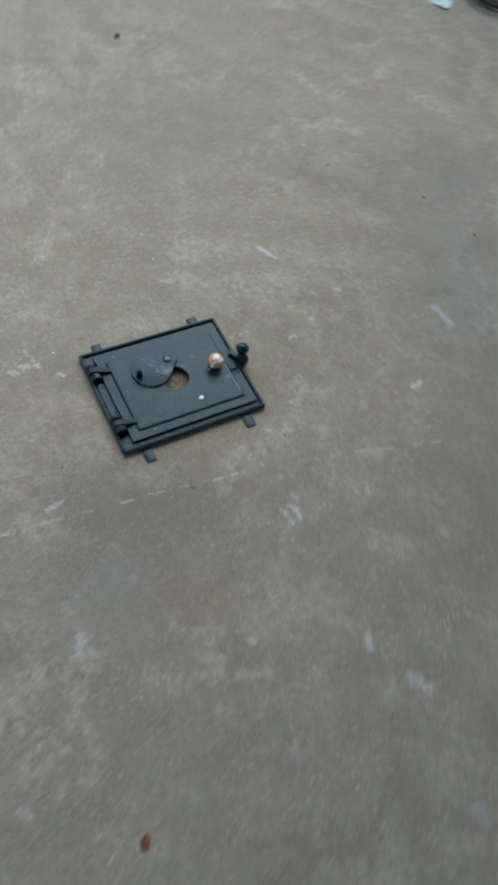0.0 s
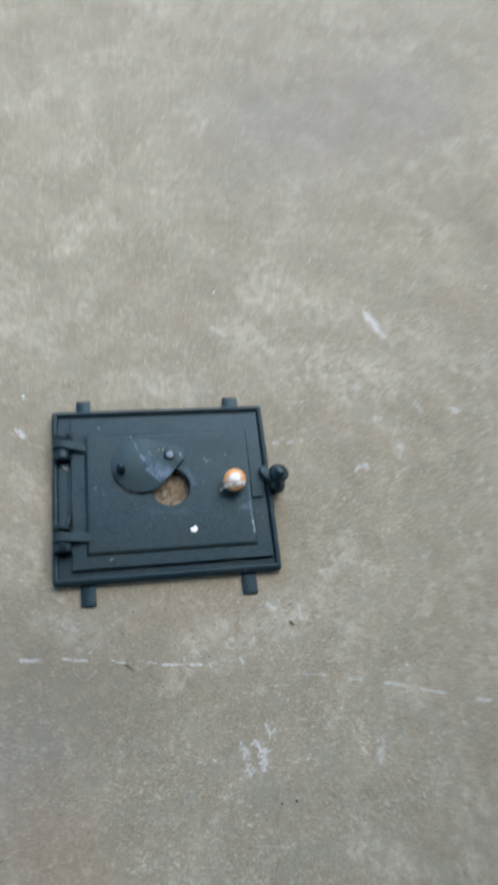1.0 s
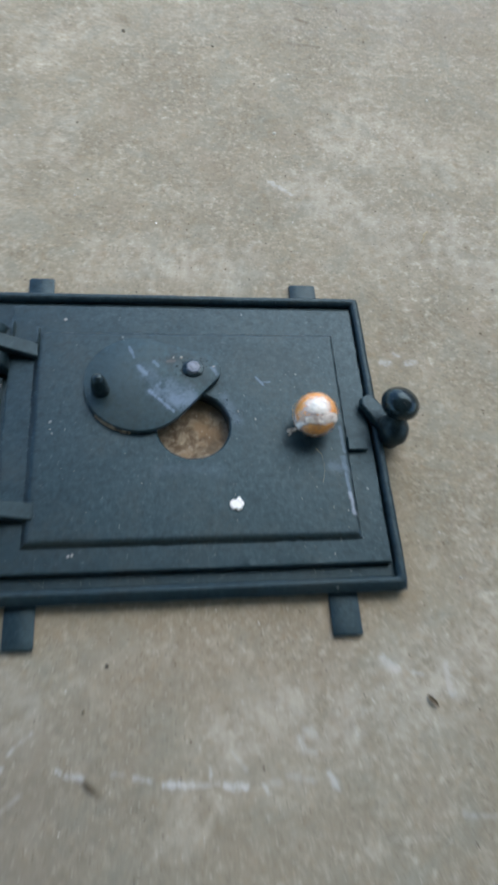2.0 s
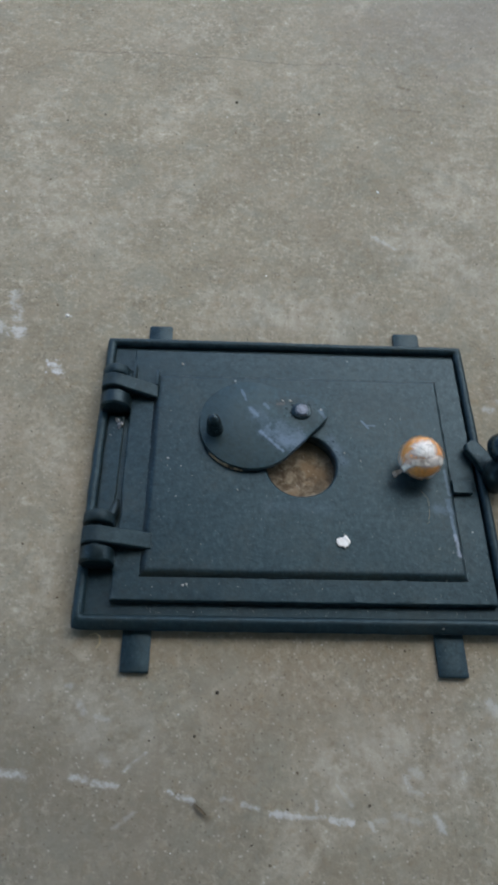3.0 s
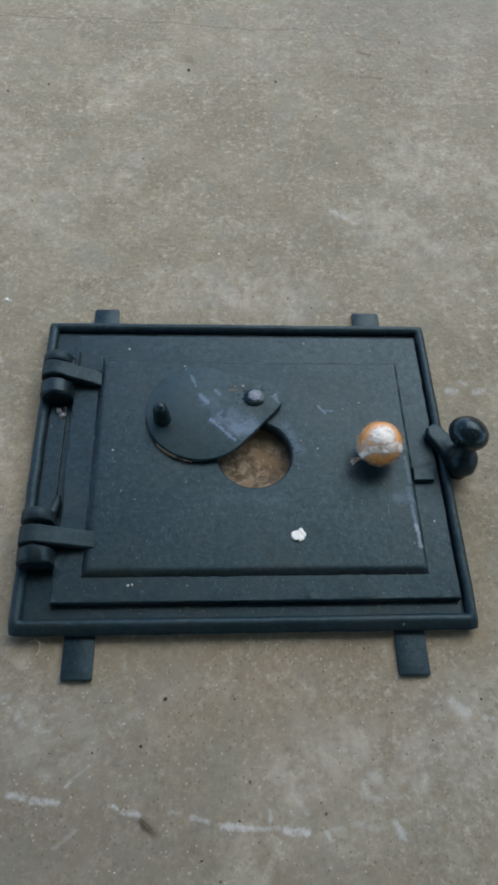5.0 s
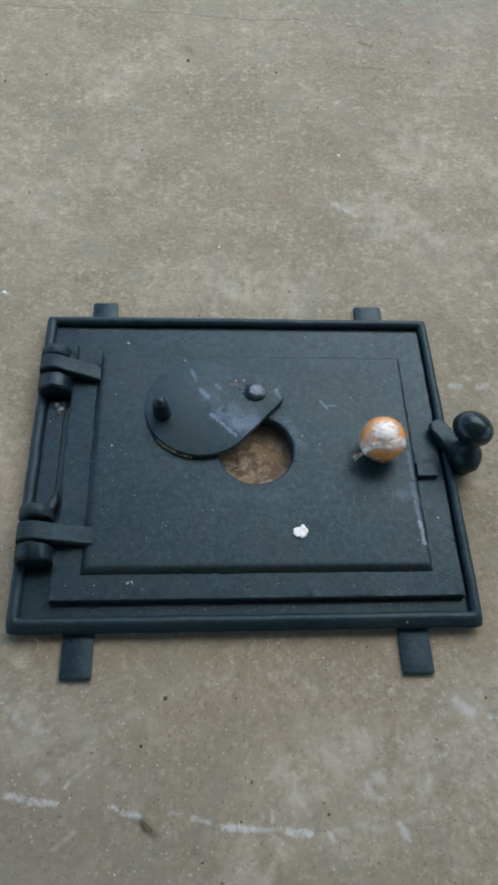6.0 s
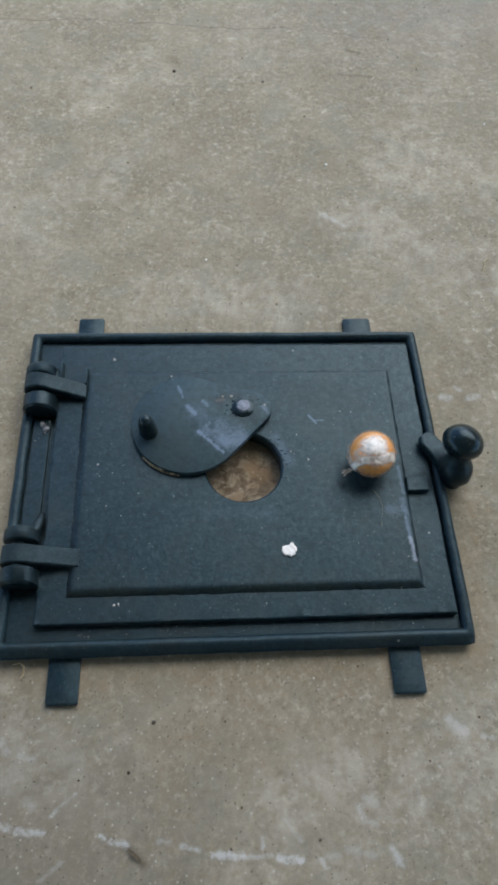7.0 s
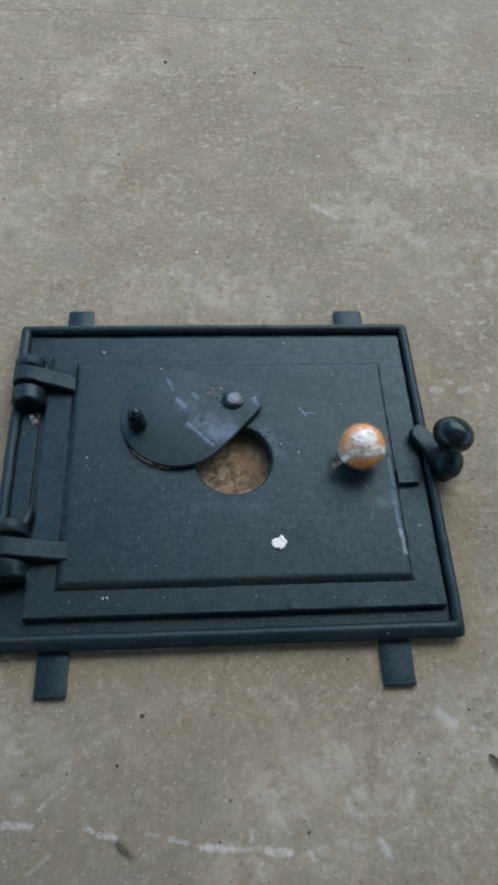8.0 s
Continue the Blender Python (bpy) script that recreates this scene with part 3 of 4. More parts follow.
def swept_rect(rect, section, step=0.006):
    """Sweeps a closed section of (inset, z) round a rectangle with mitred corners."""
    x0, x1, y0, y1 = rect
    cx, cy, w, h = (x0 + x1) / 2, (y0 + y1) / 2, (x1 - x0) / 2, (y1 - y0) / 2
    uv = box_points(x0, x1, y0, y1, step)
    rings = [[Vector((cx + u * (w - d), cy + v * (h - d), z)) for u, v in uv] for d, z in section]
    return loft(rings + [rings[0]], caps=False)


def slab(outline, z0, z1, edge=0.0006):
    """A flat piece of the given outline with softened upper edges."""
    c = sum((Vector((x, y)) for x, y in outline), Vector((0, 0))) / len(outline)

    def ring(inset, z):
        out = []
        for x, y in outline:
            d = Vector((x, y)) - c
            d *= max(0.0, 1 - inset / max(d.length, 1e-6))
            out.append(Vector((c.x + d.x, c.y + d.y, z)))
        return out

    return loft([ring(0, z0), ring(0, z1 - edge), ring(edge * 0.3, z1 - edge * 0.3), ring(edge, z1)])


def along_y(outline, y0, y1, edge=0.0012):
    """A piece whose (x, z) outline runs along y, with softened ends."""
    cx = sum(p[0] for p in outline) / len(outline)
    cz = sum(p[1] for p in outline) / len(outline)

    def ring(y, k):
        return [Vector((cx + (x - cx) * k, y, cz + (z - cz) * k)) for x, z in outline]

    k = 1 - edge / 0.008
    s = 1 if y1 > y0 else -1
    return loft([ring(y0, k), ring(y0 + s * edge, 1), ring(y1 - s * edge, 1), ring(y1, k)])


def arch(cx, half, z0, z1, steps=14):
    """A hump in (x, z): upright sides and a round top."""
    pts = [(cx - half, z0), (cx + half, z0)]
    for i in range(steps + 1):
        a = math.pi * i / steps
        pts.append((cx + half * math.cos(a), z1 - half + half * math.sin(a)))
    return pts


def tube(points, radius, sides=10):
    """A round rod through the points; radius may be a list."""
    pts = [Vector(p) for p in points]
    rings = []
    for i, p in enumerate(pts):
        way_on = (pts[min(i + 1, len(pts) - 1)] - pts[max(i - 1, 0)]).normalized()
        side = way_on.cross(Vector((0.13, 0.21, 0.97))).normalized()
        up = side.cross(way_on)
        r = radius[i] if isinstance(radius, (list, tuple)) else radius
        rings.append([p + r * (math.cos(2 * math.pi * k / sides) * side + math.sin(2 * math.pi * k / sides) * up) for k in range(sides)])
    return loft(rings)


# ---------------------------------------------------------------- ground
def build_ground():
    bm = bmesh.new()
    cuts = [-300, -30, -4, -1.5, 3.0, 6, 30, 300]
    grid = [[bm.verts.new((x, y, 0)) for x in cuts] for y in cuts]
    for r0, r1 in zip(grid, grid[1:]):
        for i in range(len(cuts) - 1):
            bm.faces.new((r0[i], r0[i + 1], r1[i + 1], r1[i]))
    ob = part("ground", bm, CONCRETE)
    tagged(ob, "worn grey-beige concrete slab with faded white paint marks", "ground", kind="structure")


build_ground()


def build_light_blocks():
    """The plain roof overhead and two plain walls: unseen blockers added to shape the light."""
    def block(x0, x1, y0, y1, z0, z1):
        bm = bmesh.new()
        bmesh.ops.create_cube(bm, size=1, matrix=Matrix.Translation(((x0 + x1) / 2, (y0 + y1) / 2, (z0 + z1) / 2)) @ Matrix.Diagonal((x1 - x0, y1 - y0, z1 - z0, 1)))
        bmesh.ops.bevel(bm, geom=bm.edges[:], offset=0.01, segments=1, affect="EDGES")
        return bm
    tagged(part("ceiling", block(-4, 4, -5.0, BLOCK_EDGE, 2.50, 2.62), PLASTER), "plain pale slab overhead, unseen, added to block light", "ceiling", kind="structure")
    tagged(part("light_block_south", block(-4, 4, -5.2, -5.003, 0, 2.62), PLASTER), "plain pale wall, unseen, added to block light", "wall", kind="structure")
    tagged(part("light_block_east", block(3.0, 3.2, 0.9, 6.5, 0, 2.05), PLASTER), "plain pale wall beyond the cable, unseen, added to dim that corner", "wall", kind="structure")


# y where the added roof ends and open sky begins
BLOCK_EDGE = 0.84
build_light_blocks()


# ---------------------------------------------------------------- the stove door
FRAME = (-0.1772, 0.1757, -0.0012, 0.2890)
LEAF_RECT = (-0.1480, 0.1640, 0.0215, 0.2715)
PANEL = (-0.1265, 0.1430, 0.0412, 0.2430)
HOLE = (0.0085, 0.1460, 0.0310)
Z_FLOOR, Z_LEAF, Z_PANEL, Z_DISC = 0.0060, 0.0130, 0.0162, 0.0222

door = thing("stove_door", "black painted cast iron stove door lying closed on concrete", "stove door")


def build_frame():
    bm = swept_rect(FRAME, [(0.0035, 0.0008), (0.032, 0.0008), (0.032, 0.0040), (0.030, Z_FLOOR), (0.009, Z_FLOOR), (0.0035, Z_FLOOR)])
    rough_up(bm, 0.0004, 60, 1)
    frame_part = part("frame", bm, IRON, door)
    section = []
    for i in range(14):
        a = 2 * math.pi * i / 14
        section.append((0.0046 + 0.0046 * math.cos(a), 0.0078 + 0.0047 * math.sin(a)))
    bm = swept_rect(FRAME, section, 0.004)
    for v in bm.verts:
        # corners worn round
        ex = min(abs(v.co.x - FRAME[0]), abs(v.co.x - FRAME[1])) + min(abs(v.co.y - FRAME[2]), abs(v.co.y - FRAME[3]))
        if ex < 0.006:
            mid_x, mid_y = (FRAME[0] + FRAME[1]) / 2, (FRAME[2] + FRAME[3]) / 2
            v.co.x -= math.copysign(0.0011 * (1 - ex / 0.006), v.co.x - mid_x)
            v.co.y -= math.copysign(0.0011 * (1 - ex / 0.006), v.co.y - mid_y)
    for v in bm.verts:
        # the lower rail is broader than the other three
        d = v.co.y - FRAME[2]
        if d < 0.0096:
            v.co.y = FRAME[2] + d * 1.36
            if v.co.z > 0.0078:
                v.co.z = 0.0045 + (v.co.z - 0.0045) * min(1.0, (d * 1.36 + 0.0040) / 0.0105)
    rough_up(bm, 0.0005, 45, 2)
    part("rim", bm, IRON_RIM, frame_part, "rounded raised rim", 60)
    for x0, x1, y_in, y_tip in ((-0.1365, -0.1140, 0.008, -0.0320), (0.1105, 0.1340, 0.008, -0.0330),
                                (-0.1380, -0.1150, 0.279, 0.3105), (0.1100, 0.1360, 0.279, 0.3095)):
        s = 1 if y_tip > y_in else -1
        rows = []
        long = abs(y_tip - y_in)
        for along in (0.0, 0.25 * long, 0.5 * long, 0.75 * long, long - 0.0016, long - 0.0008, long - 0.0002, long):
            y = y_in + s * along
            z = 0.0010 + 0.0005 * max(0.0, (along - 0.3 * long) / (0.7 * long)) ** 2
            t = 0.0022
            left = long - along
            pull = {True: 0.0016 - math.sqrt(max(0.0, 0.0016 ** 2 - (0.0016 - left) ** 2)), False: 0.0}[left < 0.0016]
            rows.append([Vector((x0 + pull, y, z)), Vector((x1 - pull, y, z)), Vector((x1 - pull, y, z + t * 0.8)),
                         Vector((x1 - pull - 0.0006, y, z + t)), Vector((x0 + pull + 0.0006, y, z + t)), Vector((x0 + pull, y, z + t * 0.8))])
        part("mounting_tab", loft(rows), IRON, frame_part, "flat steel wall tie", 50)
    # raised ledge on the hinge side; a dark gap stays between it and the leaf
    rows = []
    for i in range(34):
        y = 0.098 + 0.098 * i / 33
        w = 0.0008 * noise.noise(Vector((y * 90, 5.0, 0)))
        x0, x1, z = -0.1665, -0.1530 + 0.4 * w, 0.0098 + 0.0003 * noise.noise(Vector((y * 140, 1.0, 0)))
        rows.append([Vector((x0, y, 0.0040)), Vector((x1 + 0.0004, y, 0.0040)), Vector((x1, y, z - 0.0006)), Vector((x1 - 0.0008, y, z)), Vector((x0 + 0.0006, y, z))])
    part("ledge", loft(rows), IRON, frame_part, "narrow ledge beside the hinges", 15)
    # lugs that hold the hinge pins
    for y_ring, y_lug, long in ((0.2340, 0.2000, 0.0150), (0.0835, 0.0490, 0.0140)):
        bm = along_y(arch(-0.1632, 0.0128, 0.004, 0.0288), y_ring, y_ring + 0.0105)
        rough_up(bm, 0.0004, 90, 3)
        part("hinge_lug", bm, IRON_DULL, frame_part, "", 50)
        bm = along_y(arch(-0.1615, 0.0142, 0.004, 0.0290), y_lug, y_lug + long, 0.0017)
        rough_up(bm, 0.0011, 120, 4)
        part("hinge_lug", bm, IRON_LUG, frame_part, "rounded hinge lug", 34)
        part("hinge_pin", tube([(-0.1645, y_lug + 0.008, 0.0180), (-0.1645, y_ring + 0.006, 0.0180)], 0.0045, 14), IRON, frame_part)


def build_leaf():
    bm = plate(LEAF_RECT, [(0.0004, 0.0044), (0.0, 0.0055), (0.0, Z_LEAF - 0.0010), (0.0003, Z_LEAF - 0.0003), (0.0011, Z_LEAF)],
               HOLE, [(-0.0008, Z_LEAF), (0.0, Z_LEAF - 0.001), (0.0, 0.0044)], 0.0025)
    for v in bm.verts:
        # the hinge side is nicked in beside the lower lug ring
        if v.co.x < -0.140:
            v.co.x += 0.0015 * math.exp(-((v.co.y - 0.100) / 0.016) ** 2) - 0.0028 * math.exp(-((v.co.y - 0.070) / 0.010) ** 2)
    crumble(bm, LEAF_RECT, 0.0005, 460, 0.0012, 35)
    rough_up(bm, 0.0003, 30, 25)
    leaf = part("door_leaf", bm, IRON, door, "flat door leaf with bevelled raised panel", 12)
    bm = plate(PANEL, [(0.0, Z_LEAF - 0.0004), (0.0003, Z_LEAF + 0.0010), (0.0012, Z_LEAF + 0.0016), (0.0027, Z_PANEL - 0.0008), (0.0042, Z_PANEL - 0.0002), (0.0056, Z_PANEL)],
               HOLE, [(-0.0016, Z_PANEL), (-0.0003, Z_PANEL - 0.0010), (0.0003, Z_LEAF - 0.0004)], 0.0025)
    for v in bm.verts:
        # the slope fades out gently on two sides and stays a sharp step on the others
        if v.co.x > PANEL[1] - 0.0016 or v.co.y > PANEL[3] - 0.0016:
            v.co.z = min(v.co.z, Z_LEAF + 0.0003)
    crumble(bm, PANEL, 0.0008, 340, 0.0016, 36)
    rough_up(bm, 0.0003, 30, 26)
    part("raised_panel", bm, IRON_PANEL, leaf, "scuffed raised panel with shade painted along its edges", 32)
    # clots of paint along the rim of the air hole
    rnd = random.Random(33)
    bm = bmesh.new()
    for i in range(36):
        a, r = rnd.gauss(0.75, 0.55), HOLE[2] + 0.0025 + abs(rnd.gauss(0, 0.0030))
        s = rnd.uniform(0.0003, 0.0010)
        at = Matrix.Translation((HOLE[0] + r * math.cos(a), HOLE[1] + r * math.sin(a), Z_PANEL - 0.0001)) @ Matrix.Diagonal((s * rnd.uniform(0.8, 1.6), s, s * 0.6, 1))
        bmesh.ops.create_icosphere(bm, subdivisions=1, radius=1.0, matrix=at)
    part("paint_clots", bm, IRON_PANEL, leaf, "lumpy paint clots round the air hole", 50)
    # straps of the hinges, sloping down on to the panel
    for y0, drop in ((0.2190, 0.0060), (0.0645, 0.0008)):
        rows = []
        stations = ((-0.1750, 0.0150, 0.0205), (-0.1738, 0.0120, 0.0250), (-0.1700, 0.0100, 0.0280), (-0.1640, 0.0095, 0.0292), (-0.1570, 0.0120, 0.0286),
                    (-0.1500, 0.0180, 0.0262), (-0.1400, 0.0168, 0.0232), (-0.1300, 0.0142, 0.0202), (-0.1235, 0.0124, 0.0184))
        if drop < 0.003:
            stations += ((-0.1185, 0.0124, 0.0172),)
        for k, (x, z0, z1) in enumerate(stations):
            e = 0.0010
            dy = -drop * max(0.0, (x + 0.164) / 0.040)
            ya, yb = y0 + dy, y0 + 0.0145 + dy
            rows.append([Vector((x, ya, z0)), Vector((x, ya, z1 - e)), Vector((x, ya + e, z1)), Vector((x, yb - e, z1)), Vector((x, yb, z1 - e)), Vector((x, yb, z0))])
        bm = loft(rows)
        rough_up(bm, 0.0003, 110, 7)
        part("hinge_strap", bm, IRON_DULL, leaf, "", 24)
    # short stiffening fins beside the upper strap
    for x, y, high in ((-0.1462, 0.2330, 0.0075), (-0.1245, 0.2265, 0.0070)):
        bm = along_y([(x - 0.0020, 0.0122), (x + 0.0020, 0.0122), (x + 0.0010, 0.0125 + high), (x - 0.0010, 0.0125 + high)], y, y + 0.0175, 0.0006)
        rough_up(bm, 0.0004, 120, 8)
        part("fin", bm, IRON, leaf, "", 50)
    # web from the upper hinge ring down to the leaf, and a drip of paint below the other one
    rows = []
    for i in range(5):
        u = i / 4
        x, top, reach = -0.1580 + 0.0115 * u, 0.0225 - 0.0047 * u, 0.0165 * (1 - 0.35 * u * u)
        rows.append([Vector((x, 0.2335, 0.0100)), Vector((x, 0.2335, top)), Vector((x, 0.2335 + 0.50 * reach, top - 0.0020)), Vector((x, 0.2335 + 0.94 * reach, 0.0140)), Vector((x, 0.2335 + reach, 0.0100))])
    bm = loft(rows)
    rough_up(bm, 0.0005, 130, 18)
    part("hinge_web", bm, IRON, leaf, "", 50)
    bm = tube([(-0.1545, 0.0925, 0.0145), (-0.1530, 0.0970, 0.0130), (-0.1518, 0.1020, 0.0115), (-0.1514, 0.1070, 0.0100), (-0.1514, 0.1110, 0.0088)], [0.0042, 0.0041, 0.0038, 0.0030, 0.0018], 12)
    rough_up(bm, 0.0004, 150, 19)
    part("paint_drip", bm, IRON_LUG, leaf, "thick drip of black paint", 60)
    bm = slab([(0.1405, 0.1205), (0.1580, 0.1205), (0.1590, 0.1325), (0.1405, 0.1325)], 0.0122, 0.0182, 0.0010)
    rough_up(bm, 0.0003, 100, 9)
    part("catch_block", bm, IRON, leaf, "", 24)


def build_damper():
    c1, r1, c2, r2 = Vector((-0.0368, 0.1842)), 0.0465, Vector((0.0175, 0.1985)), 0.0165
    axis = c2 - c1
    lean, turn = math.atan2(axis.y, axis.x), math.acos((r1 - r2) / axis.length)
    pts = []
    for i in range(61):
        a = lean + turn + (2 * math.pi - 2 * turn) * i / 60
        pts.append((c1.x + r1 * math.cos(a), c1.y + r1 * math.sin(a)))
    for i in range(21):
        a = lean - turn + 2 * turn * i / 20
        pts.append((c2.x + r2 * math.cos(a), c2.y + r2 * math.sin(a)))
    bm = slab(pts, Z_PANEL + 0.0016, Z_DISC, 0.0007)
    rough_up(bm, 0.0003, 60, 10)
    disc = part("damper_disc", bm, IRON_DISC, door, "swivelling teardrop air damper, scuffed grey paint", 35)
    inner = []
    for px, py in pts:
        inner.append((c1.x * 0.08 + px * 0.92 + 0.0015, c1.y * 0.08 + py * 0.92))
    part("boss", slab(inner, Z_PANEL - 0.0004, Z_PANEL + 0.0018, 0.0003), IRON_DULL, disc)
    # bare chipped edge
    strip = []
    for i in range(25):
        a = math.radians(219 + 42 * i / 24)
        w = 0.0044 * (0.25 + 0.65 * abs(noise.noise(Vector((i * 0.37, 3.1, 0))) * 1.6)) * math.sin(math.pi * (i + 0.6) / 25.2) ** 0.5
        strip.append([Vector((c1.x + (r1 + dr) * math.cos(a), c1.y + (r1 + dr) * math.sin(a), z)) for dr, z in
                      ((-0.003, 0.0168), (0.0010, 0.0170), (0.0012, 0.0176 + w * 0.6), (0.0006, 0.0178 + w), (-0.003, 0.0178 + w))])
    bm = loft(strip)
    rough_up(bm, 0.0003, 300, 11)
    part("chipped_edge", bm, RUST, disc, "paint chipped to brown rust", 30)
    tilt = Euler((radians(4), radians(-3), 0)).to_matrix()
    part("peg", turned([(0.0076, -0.0006), (0.0077, 0.0010), (0.0073, 0.0060), (0.0067, 0.0130), (0.0059, 0.0180), (0.0051, 0.0208), (0.0038, 0.0226),
                        (0.0020, 0.0234), (0.0006, 0.0236)], (-0.0690, 0.1765, Z_DISC), tilt, 28), IRON_GLOSSY, disc, "short tapered black grip peg")
    bm = turned([(0.0092, -0.0002), (0.0094, 0.0008), (0.0080, 0.0016), (0.0040, 0.0018)], (0.0100, 0.1985, Z_DISC), None, 18)
    rough_up(bm, 0.0006, 180, 17)
    part("washer", bm, IRON_GLOSSY, disc)
    bm = turned([(0.0064, 0.0010), (0.0064, 0.0034), (0.0054, 0.0044), (0.0030, 0.0047)], (0.0100, 0.1985, Z_DISC), None, 7)
    rough_up(bm, 0.0003, 200, 12)
    part("rivet", bm, STEEL, disc, "hammered bare steel rivet", 25)
    # clots of paint and scale round the pivot
    rnd = random.Random(31)
    bm = bmesh.new()
    for i in range(46):
        a, r = rnd.uniform(0.2, 4.4), 0.0098 + abs(rnd.gauss(0, 0.0032))
        s = rnd.uniform(0.0003, 0.0010)
        at = Matrix.Translation((0.0100 + r * math.cos(a), 0.1985 + r * math.sin(a) * 0.9, Z_DISC - 0.0001)) @ Matrix.Diagonal((s * rnd.uniform(0.8, 1.6), s, s * 0.7, 1))
        bmesh.ops.create_icosphere(bm, subdivisions=1, radius=1.0, matrix=at)
    bmesh.ops.delete(bm, geom=[v for v in bm.verts if (v.co.xy - c2).length > r2 - 0.0008 and v.co.x > c2.x - 0.004], context="VERTS")
    part("paint_clots", bm, IRON_GLOSSY, disc, "lumpy paint clots round the pivot", 50)


def build_latch():
    base = Vector((0.1835, 0.1385, 0.0160))
    top = Vector((0.1828, 0.1493, 0.0450))
    tilt = (top - base).to_track_quat("Z", "Y").to_matrix()
    profile = [(0.0070, -0.0140), (0.0090, -0.0120), (0.0098, -0.0085), (0.0112, -0.0072), (0.0130, -0.0030), (0.0139, 0.0025), (0.0132, 0.0075), (0.0108, 0.0112), (0.0088, 0.0140), (0.0082, 0.0180), (0.0085, 0.0240)]
    bm = turned(profile, base, tilt, 32)
    rough_up(bm, 0.0012, 90, 13)
    handle = part("latch_handle", bm, IRON_LUG, door, "black iron latch handle turned outwards", 50)
    knob = []
    for i in range(17):
        a = math.pi * (i / 16) * 0.985 + 0.02
        knob.append((max(0.0006, 0.0170 * math.sin(a)), -0.0138 * math.cos(a)))
    bm = turned(knob, top, Euler((radians(-24), radians(22), 0)).to_matrix(), 36)
    rough_up(bm, 0.0008, 70, 14)
    part("knob", bm, IRON_GLOSSY, handle, "rounded black knob", 60)
    # flat tongue over the rim
    ends = (Vector((0.1605, 0.1705)), Vector((0.1800, 0.1430)))
    d = (ends[1] - ends[0]).normalized()
    s = Vector((-d.y, d.x))
    outline = []
    for along, half in ((0.0, 0.0042), (0.0042, 0.0080), (0.014, 0.0088), (0.026, 0.0098), (0.0300, 0.0096)):
        outline.append(ends[0] + d * along + s * half)
    outline = outline[::-1] + [ends[0] + d * a - s * h for a, h in ((0.0, 0.0042), (0.0042, 0.0080), (0.014, 0.0088), (0.026, 0.0098), (0.0300, 0.0096))]
    bm = slab([(p.x, p.y) for p in outline], 0.0136, 0.0210, 0.0022)
    for v in bm.verts:
        v.co.z += 0.16 * (0.176 - v.co.x)
    rough_up(bm, 0.0004, 90, 15)
    part("tongue", bm, IRON, handle, "", 24)


def build_knob():
    centre, r = Vector((0.1108, 0.1452, 0.0358)), 0.0179
    stem = part("knob_stem", turned([(0.0085, Z_PANEL - 0.0008), (0.0085, Z_PANEL + 0.0015), (0.0060, Z_PANEL + 0.0030), (0.0060, 0.0260)], (centre.x, centre.y, 0), None, 24), IRON, door)
    bm = bmesh.new()
    bmesh.ops.create_icosphere(bm, subdivisions=4, radius=r)
    for v in bm.verts:
        v.co.z *= 0.97
        v.co += centre
    ball = part("door_knob", bm, WOOD, door, "orange wooden ball knob still in clear film", 60)
    bm = bmesh.new()
    bmesh.ops.create_icosphere(bm, subdivisions=5, radius=r + 0.0009)
    for v in bm.verts:
        n = v.co.normalized()
        fold = noise.noise(n * 3.2 + Vector((2, 0, 1))) * 0.0008 + abs(noise.noise(n * 6.0)) * 0.0013 + abs(noise.noise(n * 13.0)) * 0.0007
        crease = math.exp(-((n.z + 0.35 + 0.25 * n.x) / 0.10) ** 2) * 0.0012
        v.co = n * (r + 0.0006 + max(0.0, fold) + crease) + centre
    part("plastic_wrap", bm, FILM, ball, "crinkled clear plastic film", 60)
    # gathered tail of the film
    root = centre + Vector((-0.0145, -0.0095, -0.0060))
    for k in range(3):
        a = radians(190 + 11 * k)
        way_out = Vector((math.cos(a), math.sin(a), 0.02 - 0.09 * k))
        side = Vector((-way_out.y, way_out.x, 0.5)).normalized()
        rows = []
        for i in range(7):
            u = i / 6
            p = root + way_out * 0.0105 * u + Vector((0, 0, -0.002 * u * u))
            w = 0.0005 + 0.0009 * u * (0.6 + 0.4 * (k % 2))
            wav = 0.0008 * math.sin(6 * u + k * 2)
            up = Vector((0, 0, 1))
            rows.append([p - side * w + up * wav, p + up * (0.0008 - wav), p + side * w + up * wav, p - up * 0.0004])
        part("film_tail", loft(rows), GATHER, ball)


build_frame()
build_leaf()
build_damper()
build_latch()
build_knob()


# ---------------------------------------------------------------- loose bits
def blob_outline(cx, cy, rx, ry, seed, n=22, turn=0.0):
    pts = []
    for i in range(n):
        a = 2 * math.pi * i / n
        k = 1 + 0.28 * noise.noise(Vector((math.cos(a) * 1.6, math.sin(a) * 1.6, seed)))
        x, y = rx * k * math.cos(a), ry * k * math.sin(a)
        pts.append((cx + x * math.cos(turn) - y * math.sin(turn), cy + x * math.sin(turn) + y * math.cos(turn)))
    return pts


def build_chip():
    bm = slab(blob_outline(0, 0, 0.0056, 0.0051, 12.6, 44, 0.2), 0.0, 0.0016, 0.0005)
    rough_up(bm, 0.0010, 420, 16)
    ob = part("plaster_chip", bm, CHALK)
    ob.location = (0.0412, 0.0725, Z_PANEL + 0.0006)
    tagged(ob, "small white plaster chip lying on the iron panel", "chip")


